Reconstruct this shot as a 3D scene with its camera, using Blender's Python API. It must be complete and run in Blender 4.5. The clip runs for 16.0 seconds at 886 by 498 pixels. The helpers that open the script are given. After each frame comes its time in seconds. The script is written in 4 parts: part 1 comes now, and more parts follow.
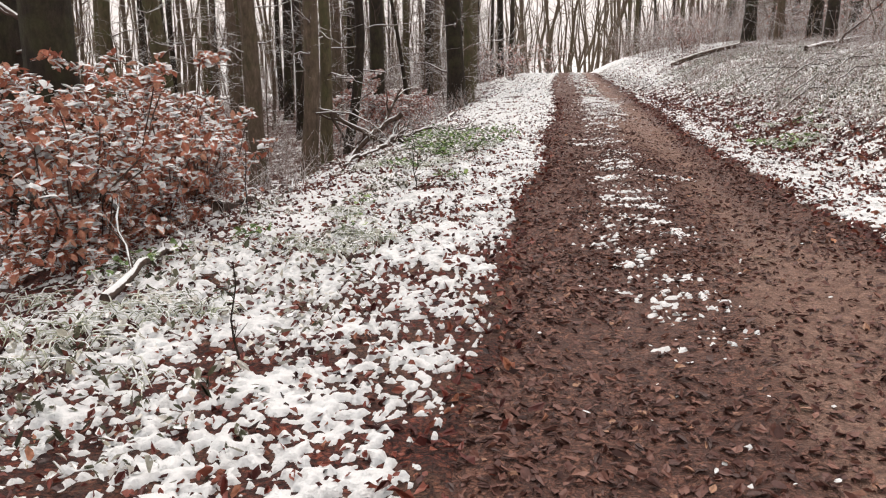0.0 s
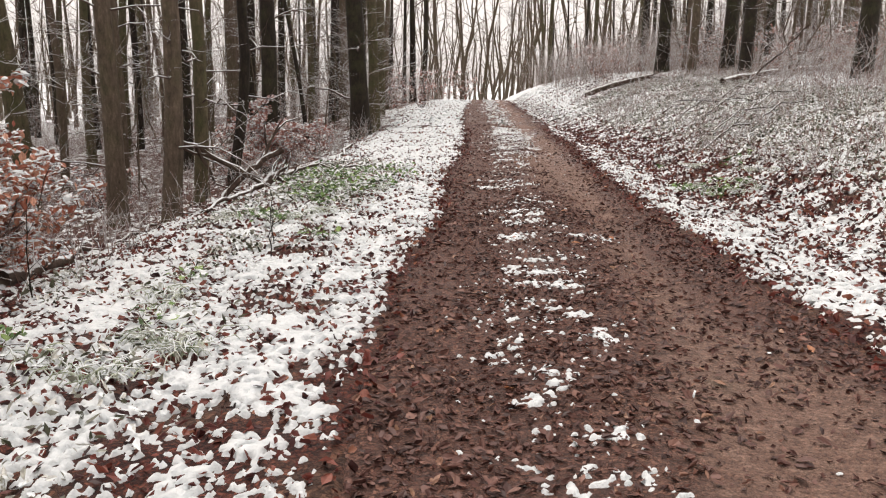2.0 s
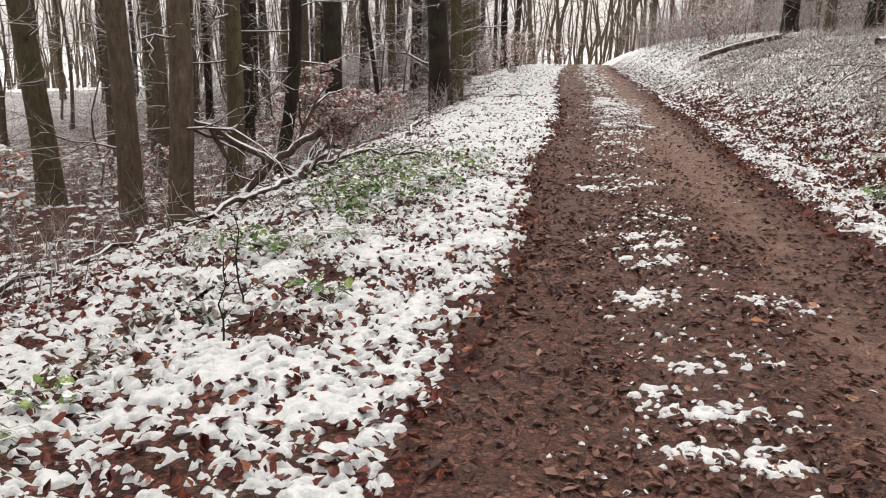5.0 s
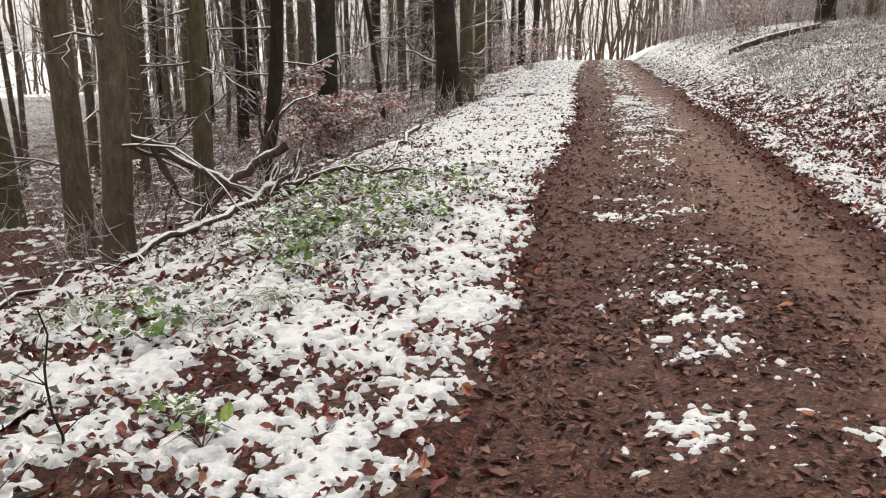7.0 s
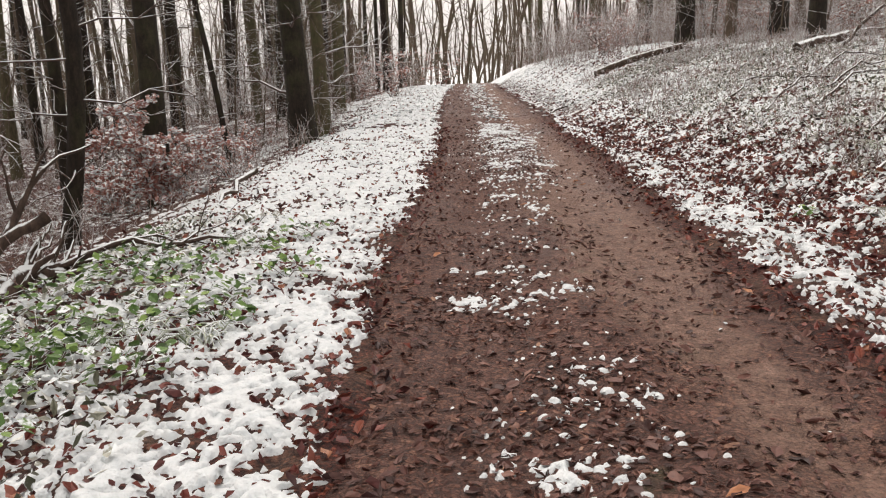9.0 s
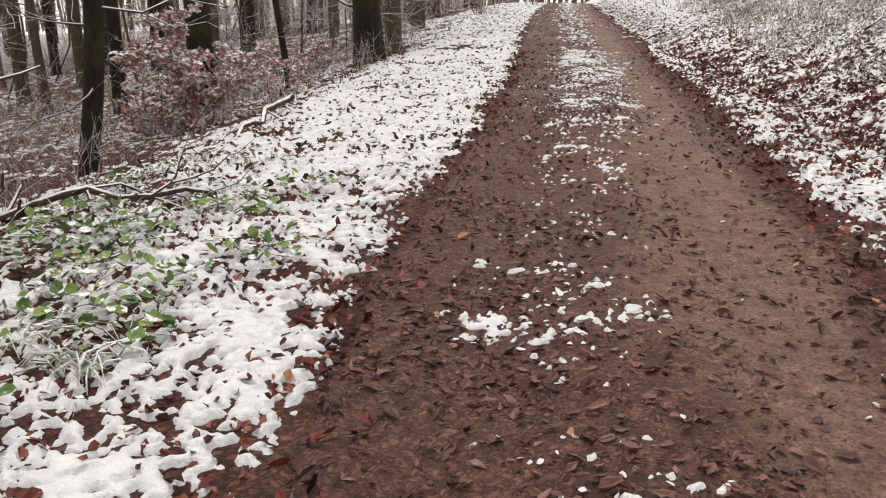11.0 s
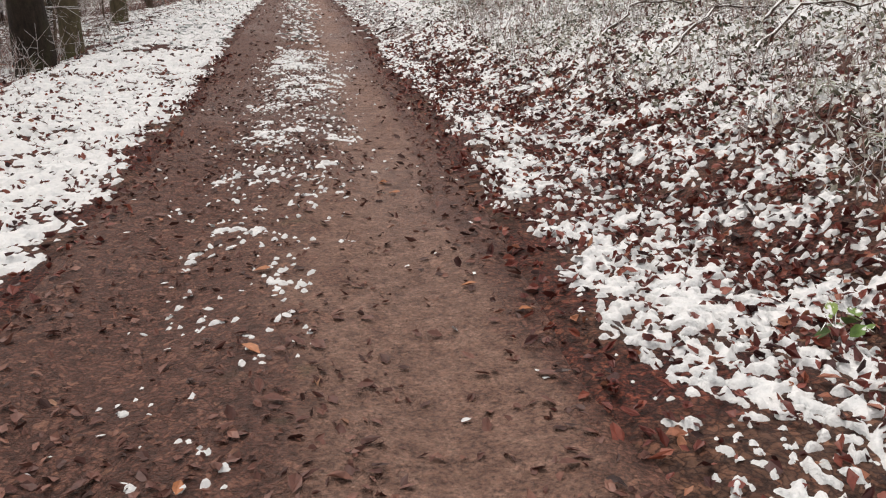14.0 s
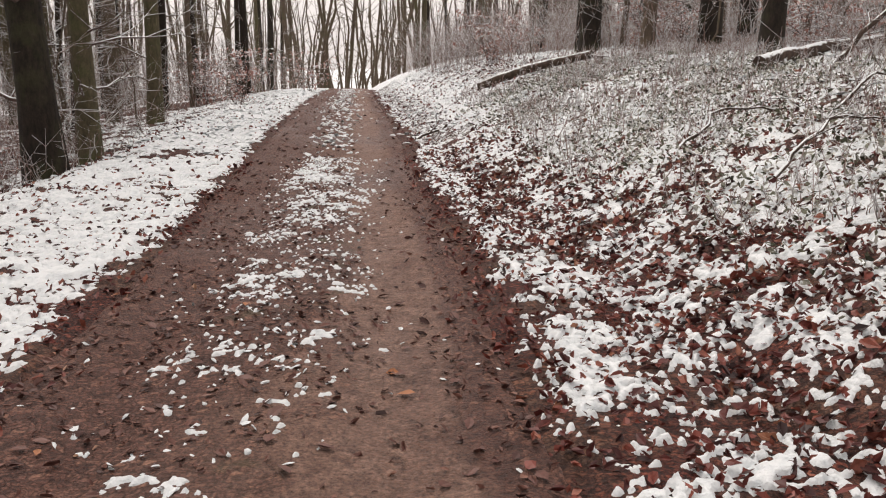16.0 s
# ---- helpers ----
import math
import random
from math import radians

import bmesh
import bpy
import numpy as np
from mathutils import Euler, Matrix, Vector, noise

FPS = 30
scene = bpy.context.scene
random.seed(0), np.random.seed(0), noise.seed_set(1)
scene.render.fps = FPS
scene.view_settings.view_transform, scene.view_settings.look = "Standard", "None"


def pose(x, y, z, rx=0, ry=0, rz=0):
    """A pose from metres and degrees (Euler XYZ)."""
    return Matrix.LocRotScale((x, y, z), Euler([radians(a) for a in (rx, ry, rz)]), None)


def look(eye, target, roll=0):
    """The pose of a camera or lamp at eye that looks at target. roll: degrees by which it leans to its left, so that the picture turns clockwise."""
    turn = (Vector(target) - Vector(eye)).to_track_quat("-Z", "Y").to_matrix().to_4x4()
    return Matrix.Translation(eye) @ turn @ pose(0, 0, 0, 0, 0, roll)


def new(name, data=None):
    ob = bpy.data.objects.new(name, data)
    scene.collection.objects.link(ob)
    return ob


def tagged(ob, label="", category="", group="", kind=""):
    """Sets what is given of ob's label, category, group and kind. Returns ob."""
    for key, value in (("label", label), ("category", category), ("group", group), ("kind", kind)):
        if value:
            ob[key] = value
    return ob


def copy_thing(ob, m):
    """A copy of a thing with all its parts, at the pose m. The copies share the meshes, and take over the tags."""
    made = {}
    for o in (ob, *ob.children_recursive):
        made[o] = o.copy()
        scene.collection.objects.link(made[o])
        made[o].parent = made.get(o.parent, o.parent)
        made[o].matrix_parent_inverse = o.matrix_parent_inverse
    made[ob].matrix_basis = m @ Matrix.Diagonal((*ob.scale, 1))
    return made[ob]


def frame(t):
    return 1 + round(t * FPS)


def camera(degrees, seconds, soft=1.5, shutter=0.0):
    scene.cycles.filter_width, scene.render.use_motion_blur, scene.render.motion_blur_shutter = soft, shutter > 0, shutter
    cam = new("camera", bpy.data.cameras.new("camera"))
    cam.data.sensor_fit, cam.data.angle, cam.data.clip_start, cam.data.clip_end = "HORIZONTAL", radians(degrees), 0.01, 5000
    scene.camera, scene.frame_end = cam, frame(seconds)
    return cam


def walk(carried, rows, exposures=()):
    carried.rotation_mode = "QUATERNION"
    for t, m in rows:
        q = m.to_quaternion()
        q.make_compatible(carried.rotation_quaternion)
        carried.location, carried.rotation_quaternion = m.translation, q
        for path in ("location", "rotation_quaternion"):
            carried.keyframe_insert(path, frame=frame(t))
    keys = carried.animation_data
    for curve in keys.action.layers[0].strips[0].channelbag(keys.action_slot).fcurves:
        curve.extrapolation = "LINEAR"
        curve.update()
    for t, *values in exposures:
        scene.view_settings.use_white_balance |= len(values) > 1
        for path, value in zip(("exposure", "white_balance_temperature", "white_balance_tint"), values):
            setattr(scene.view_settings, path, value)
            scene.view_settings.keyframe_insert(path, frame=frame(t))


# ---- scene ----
cam = camera(55.4, 16.0, 1.15)
PATH = [
    (0, (0.03, 0.749, 1.351), (-0.337, 2.662, 0.898), -0.5),
    (0.5, (-0.007, 1.191, 1.391), (-0.197, 3.142, 0.996), -0.5),
    (1, (0.057, 1.639, 1.4), (-0.127, 3.596, 1.029), -0.1),
    (1.5, (0.11, 2.132, 1.37), (-0.103, 4.083, 0.987), 0.4),
    (2, (0.118, 2.646, 1.393), (-0.058, 4.598, 0.995), 0.6),
    (2.5, (0.144, 3.218, 1.394), (-0.188, 5.15, 0.995), 0.1),
    (3, (0.095, 3.722, 1.396), (-0.275, 5.637, 0.952), -1.0),
    (3.5, (0.073, 4.189, 1.375), (-0.26, 6.108, 0.918), -0.1),
    (4, (0.015, 4.65, 1.401), (-0.358, 6.564, 0.954), 0.9),
    (4.2, (-0.038, 4.851, 1.392), (-0.419, 6.763, 0.943), 0.7),
    (6.3, (-0.129, 6.754, 1.265), (-0.512, 8.648, 0.746), -0.3),
    (6.5, (-0.124, 6.898, 1.288), (-0.526, 8.789, 0.775), -0.2),
    (7, (-0.142, 7.344, 1.294), (-0.578, 9.235, 0.811), -0.7),
    (7.5, (-0.145, 7.738, 1.293), (-0.559, 9.64, 0.836), -2.0),
    (8, (-0.098, 8.168, 1.321), (-0.502, 10.079, 0.893), -1.7),
    (8.5, (-0.098, 8.625, 1.309), (-0.364, 10.562, 0.891), -2.0),
    (8.7, (-0.099, 8.81, 1.324), (-0.256, 10.759, 0.904), -1.8),
    (10.8, (0.089, 10.505, 1.309), (-0.169, 12.391, 0.696), -0.3),
    (11, (0.075, 10.624, 1.288), (-0.274, 12.496, 0.677), -0.1),
    (11.5, (0.034, 10.989, 1.313), (-0.367, 12.847, 0.69), -0.8),
    (12, (0.172, 11.356, 1.308), (-0.078, 13.236, 0.675), -0.7),
    (12.5, (0.288, 11.771, 1.293), (0.283, 13.666, 0.654), 0.4),
    (13, (0.338, 12.204, 1.328), (0.526, 14.081, 0.664), -0.1),
    (13.5, (0.426, 12.655, 1.326), (0.657, 14.529, 0.668), 0.8),
    (14, (0.462, 13.121, 1.32), (0.667, 15.005, 0.68), 0.5),
    (14.5, (0.507, 13.563, 1.334), (0.694, 15.477, 0.785), -0.8),
    (15, (0.58, 13.939, 1.362), (0.638, 15.881, 0.887), -0.3),
    (15.5, (0.638, 14.385, 1.351), (0.72, 16.325, 0.873), 0.6),
    (16, (0.69, 14.839, 1.334), (0.787, 16.789, 0.904), 0.4),
]
walk(cam, [(t, look(eye, target, roll)) for t, eye, target, roll in PATH], [(0, 0.38, 7200, 18), (3, 0.34, 7150, 15), (9, 0.29, 7150, 15), (13, 0.28, 7150, 17), (16, 0.21, 7150, 17)])

# ---- daylight: an overcast winter sky with a wide, weak sun ----
world = bpy.data.worlds.new("overcast_sky")
world.use_nodes = True
scene.world = world
wn = world.node_tree
wn.nodes.clear()
sky = wn.nodes.new("ShaderNodeTexSky")
sky.sky_type, sky.sun_disc = "NISHITA", False
sky.sun_elevation, sky.sun_rotation = radians(66), radians(326)
sky.dust_density, sky.air_density = 4.0, 1.0
hue = wn.nodes.new("ShaderNodeHueSaturation")
hue.inputs["Saturation"].default_value = 0.12
mixw = wn.nodes.new("ShaderNodeMixRGB")
mixw.inputs[0].default_value = 0.6
mixw.inputs[2].default_value = (9.2, 9.2, 9.3, 1)
bg = wn.nodes.new("ShaderNodeBackground")
bg.inputs["Strength"].default_value = 0.117
wout = wn.nodes.new("ShaderNodeOutputWorld")
wn.links.new(sky.outputs[0], hue.inputs["Color"])
wn.links.new(hue.outputs[0], mixw.inputs[1])
wn.links.new(mixw.outputs[0], bg.inputs["Color"])
wn.links.new(bg.outputs[0], wout.inputs["Surface"])

sun_data = bpy.data.lights.new("sun", "SUN")
sun_data.energy, sun_data.angle, sun_data.color = 1.4, radians(30), (1.0, 0.97, 0.93)
sun = new("sun", sun_data)
sun.matrix_world = look((0, 0, 40), (10, -15, 0))

rng = np.random.default_rng(7)


# ---- materials ----
class Nodes:
    """A small builder for node materials."""

    def __init__(self, name, rough=0.8, spec=0.3):
        self.mat = bpy.data.materials.new(name)
        self.mat.use_nodes = True
        self.t = self.mat.node_tree
        self.p = self.t.nodes["Principled BSDF"]
        self.p.inputs["Roughness"].default_value = rough
        self.p.inputs["Specular IOR Level"].default_value = spec
        self.pos = self.t.nodes.new("ShaderNodeNewGeometry")
        self.tex = self.t.nodes.new("ShaderNodeTexCoord")

    def put(self, a, b):
        self.t.links.new(a, b)

    def noise(self, scale, detail=4, rough=0.6, stretch=None, local=False):
        n = self.t.nodes.new("ShaderNodeTexNoise")
        n.inputs["Scale"].default_value, n.inputs["Detail"].default_value, n.inputs["Roughness"].default_value = scale, detail, rough
        src = self.tex.outputs["Object"] if local else self.pos.outputs["Position"]
        if stretch:
            m = self.t.nodes.new("ShaderNodeMapping")
            m.inputs["Scale"].default_value = stretch
            self.put(src, m.inputs["Vector"])
            src = m.outputs[0]
        self.put(src, n.inputs["Vector"])
        return n.outputs["Fac"]

    def cells(self, scale, feature="F1"):
        """Leaf-sized cells: distance (or distance to the edge), and a colour for each cell."""
        v = self.t.nodes.new("ShaderNodeTexVoronoi")
        v.feature = feature
        v.inputs["Scale"].default_value = scale
        warp = self.t.nodes.new("ShaderNodeTexNoise")
        warp.inputs["Scale"].default_value, warp.inputs["Detail"].default_value = 12, 4
        add = self.t.nodes.new("ShaderNodeVectorMath")
        add.operation = "MULTIPLY_ADD"
        add.inputs[1].default_value = (0.16, 0.16, 0.16)
        self.put(self.pos.outputs["Position"], warp.inputs["Vector"])
        self.put(warp.outputs["Color"], add.inputs[0])
        self.put(self.pos.outputs["Position"], add.inputs[2])
        self.put(add.outputs[0], v.inputs["Vector"])
        return v.outputs["Distance"], v.outputs.get("Color")

    def ramp(self, fac, stops):
        r = self.t.nodes.new("ShaderNodeValToRGB")
        el = r.color_ramp.elements
        while len(el) < len(stops):
            el.new(0.5)
        for e, (at, c) in zip(el, stops):
            e.position, e.color = at, (*c, 1) if len(c) == 3 else c
        self.put(fac, r.inputs[0])
        return r.outputs[0]

    def mix(self, fac, a, b, mode="MIX"):
        m = self.t.nodes.new("ShaderNodeMixRGB")
        m.blend_type = mode
        for s, v in zip(m.inputs, (fac, a, b)):
            if hasattr(v, "is_linked"):
                self.put(v, s)
            else:
                s.default_value = v if not isinstance(v, tuple) or len(v) == 4 else (*v, 1)
        return m.outputs[0]

    def math(self, op, a, b=0.0):
        m = self.t.nodes.new("ShaderNodeMath")
        m.operation = op
        for s, v in zip(m.inputs, (a, b)):
            if hasattr(v, "is_linked"):
                self.put(v, s)
            else:
                s.default_value = v
        return m.outputs[0]

    def span(self, v, lo, hi):
        m = self.t.nodes.new("ShaderNodeMapRange")
        m.interpolation_type = "SMOOTHSTEP"
        m.inputs["From Min"].default_value, m.inputs["From Max"].default_value = lo, hi
        self.put(v, m.inputs["Value"])
        return m.outputs[0]

    def up(self):
        s = self.t.nodes.new("ShaderNodeSeparateXYZ")
        self.put(self.pos.outputs["Normal"], s.inputs[0])
        return s.outputs["Z"]

    def attr(self, name):
        a = self.t.nodes.new("ShaderNodeAttribute")
        a.attribute_name = name
        return a.outputs["Fac"]

    def bump(self, height, strength, distance):
        b = self.t.nodes.new("ShaderNodeBump")
        b.inputs["Strength"].default_value, b.inputs["Distance"].default_value = strength, distance
        self.put(height, b.inputs["Height"])
        self.put(b.outputs[0], self.p.inputs["Normal"])

    def done(self, colour, rough=None):
        self.put(colour, self.p.inputs["Base Color"])
        if rough is not None:
            self.put(rough, self.p.inputs["Roughness"])
        return self.mat


SNOW = (0.74, 0.785, 0.8)


def make_ground_material():
    n = Nodes("snowy_leaf_litter", 0.75)
    fine, mid, big = n.noise(46, 4, 0.6), n.noise(19, 3, 0.55, (1.0, 1.0, 0.4)), n.noise(1.3, 3)
    litter = n.ramp(fine, [(0.36, (0.012, 0.004, 0.003)), (0.5, (0.075, 0.018, 0.013)), (0.62, (0.16, 0.048, 0.031)), (0.75, (0.22, 0.11, 0.075))])
    litter = n.mix(n.span(big, 0.4, 0.65), litter, n.ramp(mid, [(0.3, (0.05, 0.026, 0.018)), (0.7, (0.16, 0.09, 0.063))]))
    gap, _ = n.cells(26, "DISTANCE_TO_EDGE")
    _, tint = n.cells(26)
    litter = n.mix(0.75, litter, n.ramp(tint, [(0.1, (0.45, 0.4, 0.4)), (0.5, (1.0, 0.95, 0.9)), (0.9, (1.9, 1.7, 1.5))]), "MULTIPLY")
    # shade between the leaves, painted as dark cell edges
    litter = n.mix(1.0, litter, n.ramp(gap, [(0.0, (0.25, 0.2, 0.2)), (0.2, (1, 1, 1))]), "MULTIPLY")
    cell = n.math("ADD", n.math("MULTIPLY", fine, 0.35), n.math("MULTIPLY", mid, 0.65))
    cover = n.math("ADD", cell, n.math("SUBTRACT", n.attr("snow"), 0.58))
    white = n.ramp(mid, [(0.3, (0.7, 0.72, 0.75)), (0.6, SNOW)])
    mask = n.span(cover, 0.49, 0.53)
    n.bump(n.math("ADD", n.math("MULTIPLY", mask, 0.6), fine), 0.9, 0.03)
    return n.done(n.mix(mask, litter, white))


def make_road_material():
    n = Nodes("wet_forest_track", 0.6, 0.4)
    fine, mid, big = n.noise(60, 6, 0.75), n.noise(14, 5, 0.7), n.noise(0.9, 3, 0.5, (1.0, 0.35, 1.0))
    mud = n.ramp(mid, [(0.3, (0.11, 0.061, 0.047)), (0.5, (0.205, 0.123, 0.096)), (0.68, (0.3, 0.196, 0.155))])
    wet = n.ramp(mid, [(0.32, (0.034, 0.0145, 0.0115)), (0.5, (0.105, 0.05, 0.039)), (0.68, (0.2, 0.104, 0.082))])
    base = n.mix(n.span(n.math("ADD", big, n.math("MULTIPLY", n.math("SUBTRACT", n.attr("wet"), 0.5), 0.55)), 0.42, 0.6), mud, wet)
    gap, _ = n.cells(30, "DISTANCE_TO_EDGE")
    _, tint = n.cells(30)
    leafy = n.ramp(tint, [(0.1, (0.062, 0.025, 0.02)), (0.45, (0.155, 0.07, 0.052)), (0.75, (0.24, 0.115, 0.084)), (0.95, (0.34, 0.18, 0.125))])
    # darken each leaf cell's rim: the leaves' small shadows, put into the colour
    leafy = n.mix(1.0, leafy, n.ramp(gap, [(0.0, (0.22, 0.18, 0.17)), (0.2, (1, 1, 1))]), "MULTIPLY")
    spread = n.span(n.math("ADD", n.noise(3.5, 4, 0.7), n.math("MULTIPLY", n.math("SUBTRACT", n.attr("wet"), 0.5), 0.5)), 0.44, 0.56)
    base = n.mix(n.math("MULTIPLY", spread, 0.6), base, leafy)
    grit = n.ramp(fine, [(0.34, (0.25, 0.21, 0.2)), (0.48, (0.9, 0.88, 0.86)), (0.66, (1.7, 1.6, 1.5))])
    col = n.mix(0.9, base, grit, "MULTIPLY")
    moss = n.math("MULTIPLY", n.span(n.noise(2.2, 3), 0.6, 0.72), n.attr("strip"))
    col = n.mix(n.math("MULTIPLY", moss, 0.6), col, (0.06, 0.07, 0.025))
    n.bump(n.math("ADD", n.math("MULTIPLY", mid, 1.4), n.math("ADD", fine, n.math("MULTIPLY", n.math("MINIMUM", gap, 0.2), 2.0))), 0.9, 0.02)
    return n.done(col, n.ramp(big, [(0.4, (0.75, 0.75, 0.75)), (0.62, (0.5, 0.5, 0.5))]))


def make_bark(name, dark, light, moss=0.3, snow=0.0, frost=0.0):
    n = Nodes(name, 0.85)
    streak, fine, patch = n.noise(9, 6, 0.72, (1.7, 1.7, 0.6), True), n.noise(45, 4, 0.7, None, True), n.noise(1.6, 4, 0.65, None, True)
    col = n.ramp(streak, [(0.3, dark), (0.55, tuple((a + b) / 2 for a, b in zip(dark, light))), (0.72, light)])
    col = n.mix(n.math("MULTIPLY", n.span(patch, 0.45, 0.65), moss), col, (0.075, 0.085, 0.032))
    col = n.mix(0.5, col, n.ramp(fine, [(0.3, (0.5, 0.5, 0.5)), (0.7, (1.3, 1.3, 1.3))]), "MULTIPLY")
    if frost:
        col = n.mix(n.math("MULTIPLY", n.span(n.noise(6, 3, 0.6), 0.42, 0.62), frost), col, SNOW)
    if snow:
        lie = n.span(n.math("ADD", n.up(), n.math("MULTIPLY", n.math("SUBTRACT", n.noise(9, 3), 0.5), 0.9)), 0.62 - snow * 0.5, 0.78 - snow * 0.5)
        col = n.mix(lie, col, SNOW)
    n.bump(n.math("ADD", streak, n.math("MULTIPLY", fine, 0.3)), 0.6, 0.02)
    return n.done(col)


def make_leaf_material(name, stops, rough=0.55, snow=0.0):
    n = Nodes(name, rough, 0.4)
    col = n.ramp(n.pos.outputs["Random Per Island"], stops)
    col = n.mix(0.6, col, n.ramp(n.noise(55, 3), [(0.3, (0.45, 0.42, 0.4)), (0.7, (1.25, 1.2, 1.15))]), "MULTIPLY")
    if snow:
        lie = n.span(n.math("ADD", n.noise(14, 3), n.math("MULTIPLY", n.up(), 0.2)), 0.72 - snow * 0.3, 0.8 - snow * 0.3)
        col = n.mix(lie, col, SNOW)
    return n.done(col)


def make_snow():
    n = Nodes("fresh_snow", 0.65, 0.3)
    fine = n.noise(70, 4, 0.7)
    n.p.inputs["Subsurface Weight"].default_value = 0.0
    n.bump(n.math("ADD", fine, n.math("MULTIPLY", n.noise(28, 3, 0.6), 1.5)), 0.9, 0.012)
    return n.done(n.ramp(n.noise(16, 3), [(0.25, (0.59, 0.645, 0.67)), (0.5, SNOW), (0.8, (0.81, 0.84, 0.85))]))


M_GROUND, M_ROAD, M_SNOW = make_ground_material(), make_road_material(), make_snow()
M_BARK_GREEN = make_bark("mossy_beech_bark", (0.04, 0.032, 0.018), (0.165, 0.135, 0.082), 0.6)
M_BARK_DARK = make_bark("dark_wet_bark", (0.008, 0.0055, 0.004), (0.045, 0.032, 0.023), 0.3)
M_BARK_GREY = make_bark("grey_brown_bark", (0.05, 0.036, 0.026), (0.2, 0.15, 0.11), 0.35)
M_TWIG = make_bark("twig_bark", (0.055, 0.034, 0.028), (0.17, 0.112, 0.092), 0.0, 0.16)
M_BRUSH = make_bark("frosted_brush_twigs", (0.15, 0.083, 0.068), (0.4, 0.26, 0.22), 0.0, 0.42, 0.58)
M_DEAD = make_bark("dead_wood_with_snow", (0.03, 0.02, 0.015), (0.13, 0.085, 0.065), 0.1, 0.06)
M_LEAF = make_leaf_material("wet_fallen_leaves", [(0.0, (0.035, 0.014, 0.012)), (0.4, (0.095, 0.04, 0.033)), (0.8, (0.16, 0.074, 0.058)), (0.97, (0.23, 0.115, 0.088)), (1.0, (0.34, 0.2, 0.13))])
M_LEAF_RED = make_leaf_material("dark_red_leaves", [(0.0, (0.018, 0.005, 0.005)), (0.4, (0.09, 0.017, 0.014)), (0.8, (0.18, 0.042, 0.029)), (0.95, (0.23, 0.072, 0.045)), (1.0, (0.33, 0.15, 0.085))], 0.5)
M_LEAF_BRIGHT = make_leaf_material("tan_fallen_leaf", [(0.0, (0.42, 0.2, 0.08)), (0.5, (0.36, 0.13, 0.06)), (1.0, (0.5, 0.33, 0.16))])
M_BEECH = make_leaf_material("dry_beech_leaves", [(0.0, (0.28, 0.085, 0.055)), (0.5, (0.48, 0.18, 0.115)), (1.0, (0.6, 0.33, 0.23))], 0.6, 0.25)
M_BEECH_FROST = make_leaf_material("frosted_beech_leaves", [(0.0, (0.28, 0.11, 0.09)), (0.5, (0.5, 0.23, 0.19)), (1.0, (0.62, 0.4, 0.35))], 0.6, 0.42)
M_GREEN = make_leaf_material("green_bramble_leaves", [(0.0, (0.04, 0.085, 0.02)), (0.5, (0.09, 0.19, 0.04)), (1.0, (0.22, 0.34, 0.08))], 0.5, 0.1)
M_HERB = make_leaf_material("frosted_ground_plants", [(0.0, (0.03, 0.034, 0.018)), (0.35, (0.11, 0.115, 0.07)), (0.6, (0.4, 0.41, 0.35)), (1.0, (0.82, 0.84, 0.82))], 0.65, 0.35)
M_GRASS = make_leaf_material("frosted_grass", [(0.0, (0.12, 0.17, 0.07)), (0.4, (0.36, 0.42, 0.3)), (1.0, (0.68, 0.74, 0.66))], 0.6, 0.45)


# ---- meshes ----
class Heap:
    """Gathers pieces of geometry into one mesh."""

    def __init__(self):
        self.v, self.f, self.n = [], [], 0

    def add(self, v, f):
        self.v.append(np.asarray(v, float).reshape(-1, 3))
        self.f.append(np.asarray(f, int) + self.n)
        self.n += len(self.v[-1])
        return self

    def mesh(self, name, material, smooth=True):
        me = bpy.data.meshes.new(name)
        v = np.concatenate(self.v)
        loops = np.concatenate([f.ravel() for f in self.f])
        total = np.concatenate([np.full(len(f), f.shape[1]) for f in self.f])
        me.vertices.add(len(v))
        me.vertices.foreach_set("co", v.astype(np.float32).ravel())
        me.loops.add(len(loops))
        me.loops.foreach_set("vertex_index", loops.astype(np.int32))
        me.polygons.add(len(total))
        me.polygons.foreach_set("loop_start", np.r_[0, np.cumsum(total)[:-1]].astype(np.int32))
        me.polygons.foreach_set("use_smooth", np.full(len(total), smooth))
        me.materials.append(material)
        me.update(calc_edges=True)
        me.validate()
        return me


def part(name, heap, material, parent=None, label="", smooth=True):
    me = heap if isinstance(heap, bpy.types.Mesh) else heap.mesh(name, material, smooth)
    ob = new(name, me)
    ob.parent = parent
    return tagged(ob, label)


def empty(name, m, label, category, group="", kind=""):
    ob = new(name)
    ob.empty_display_size = 0.1
    ob.matrix_basis = m
    return tagged(ob, label, category, group, kind)


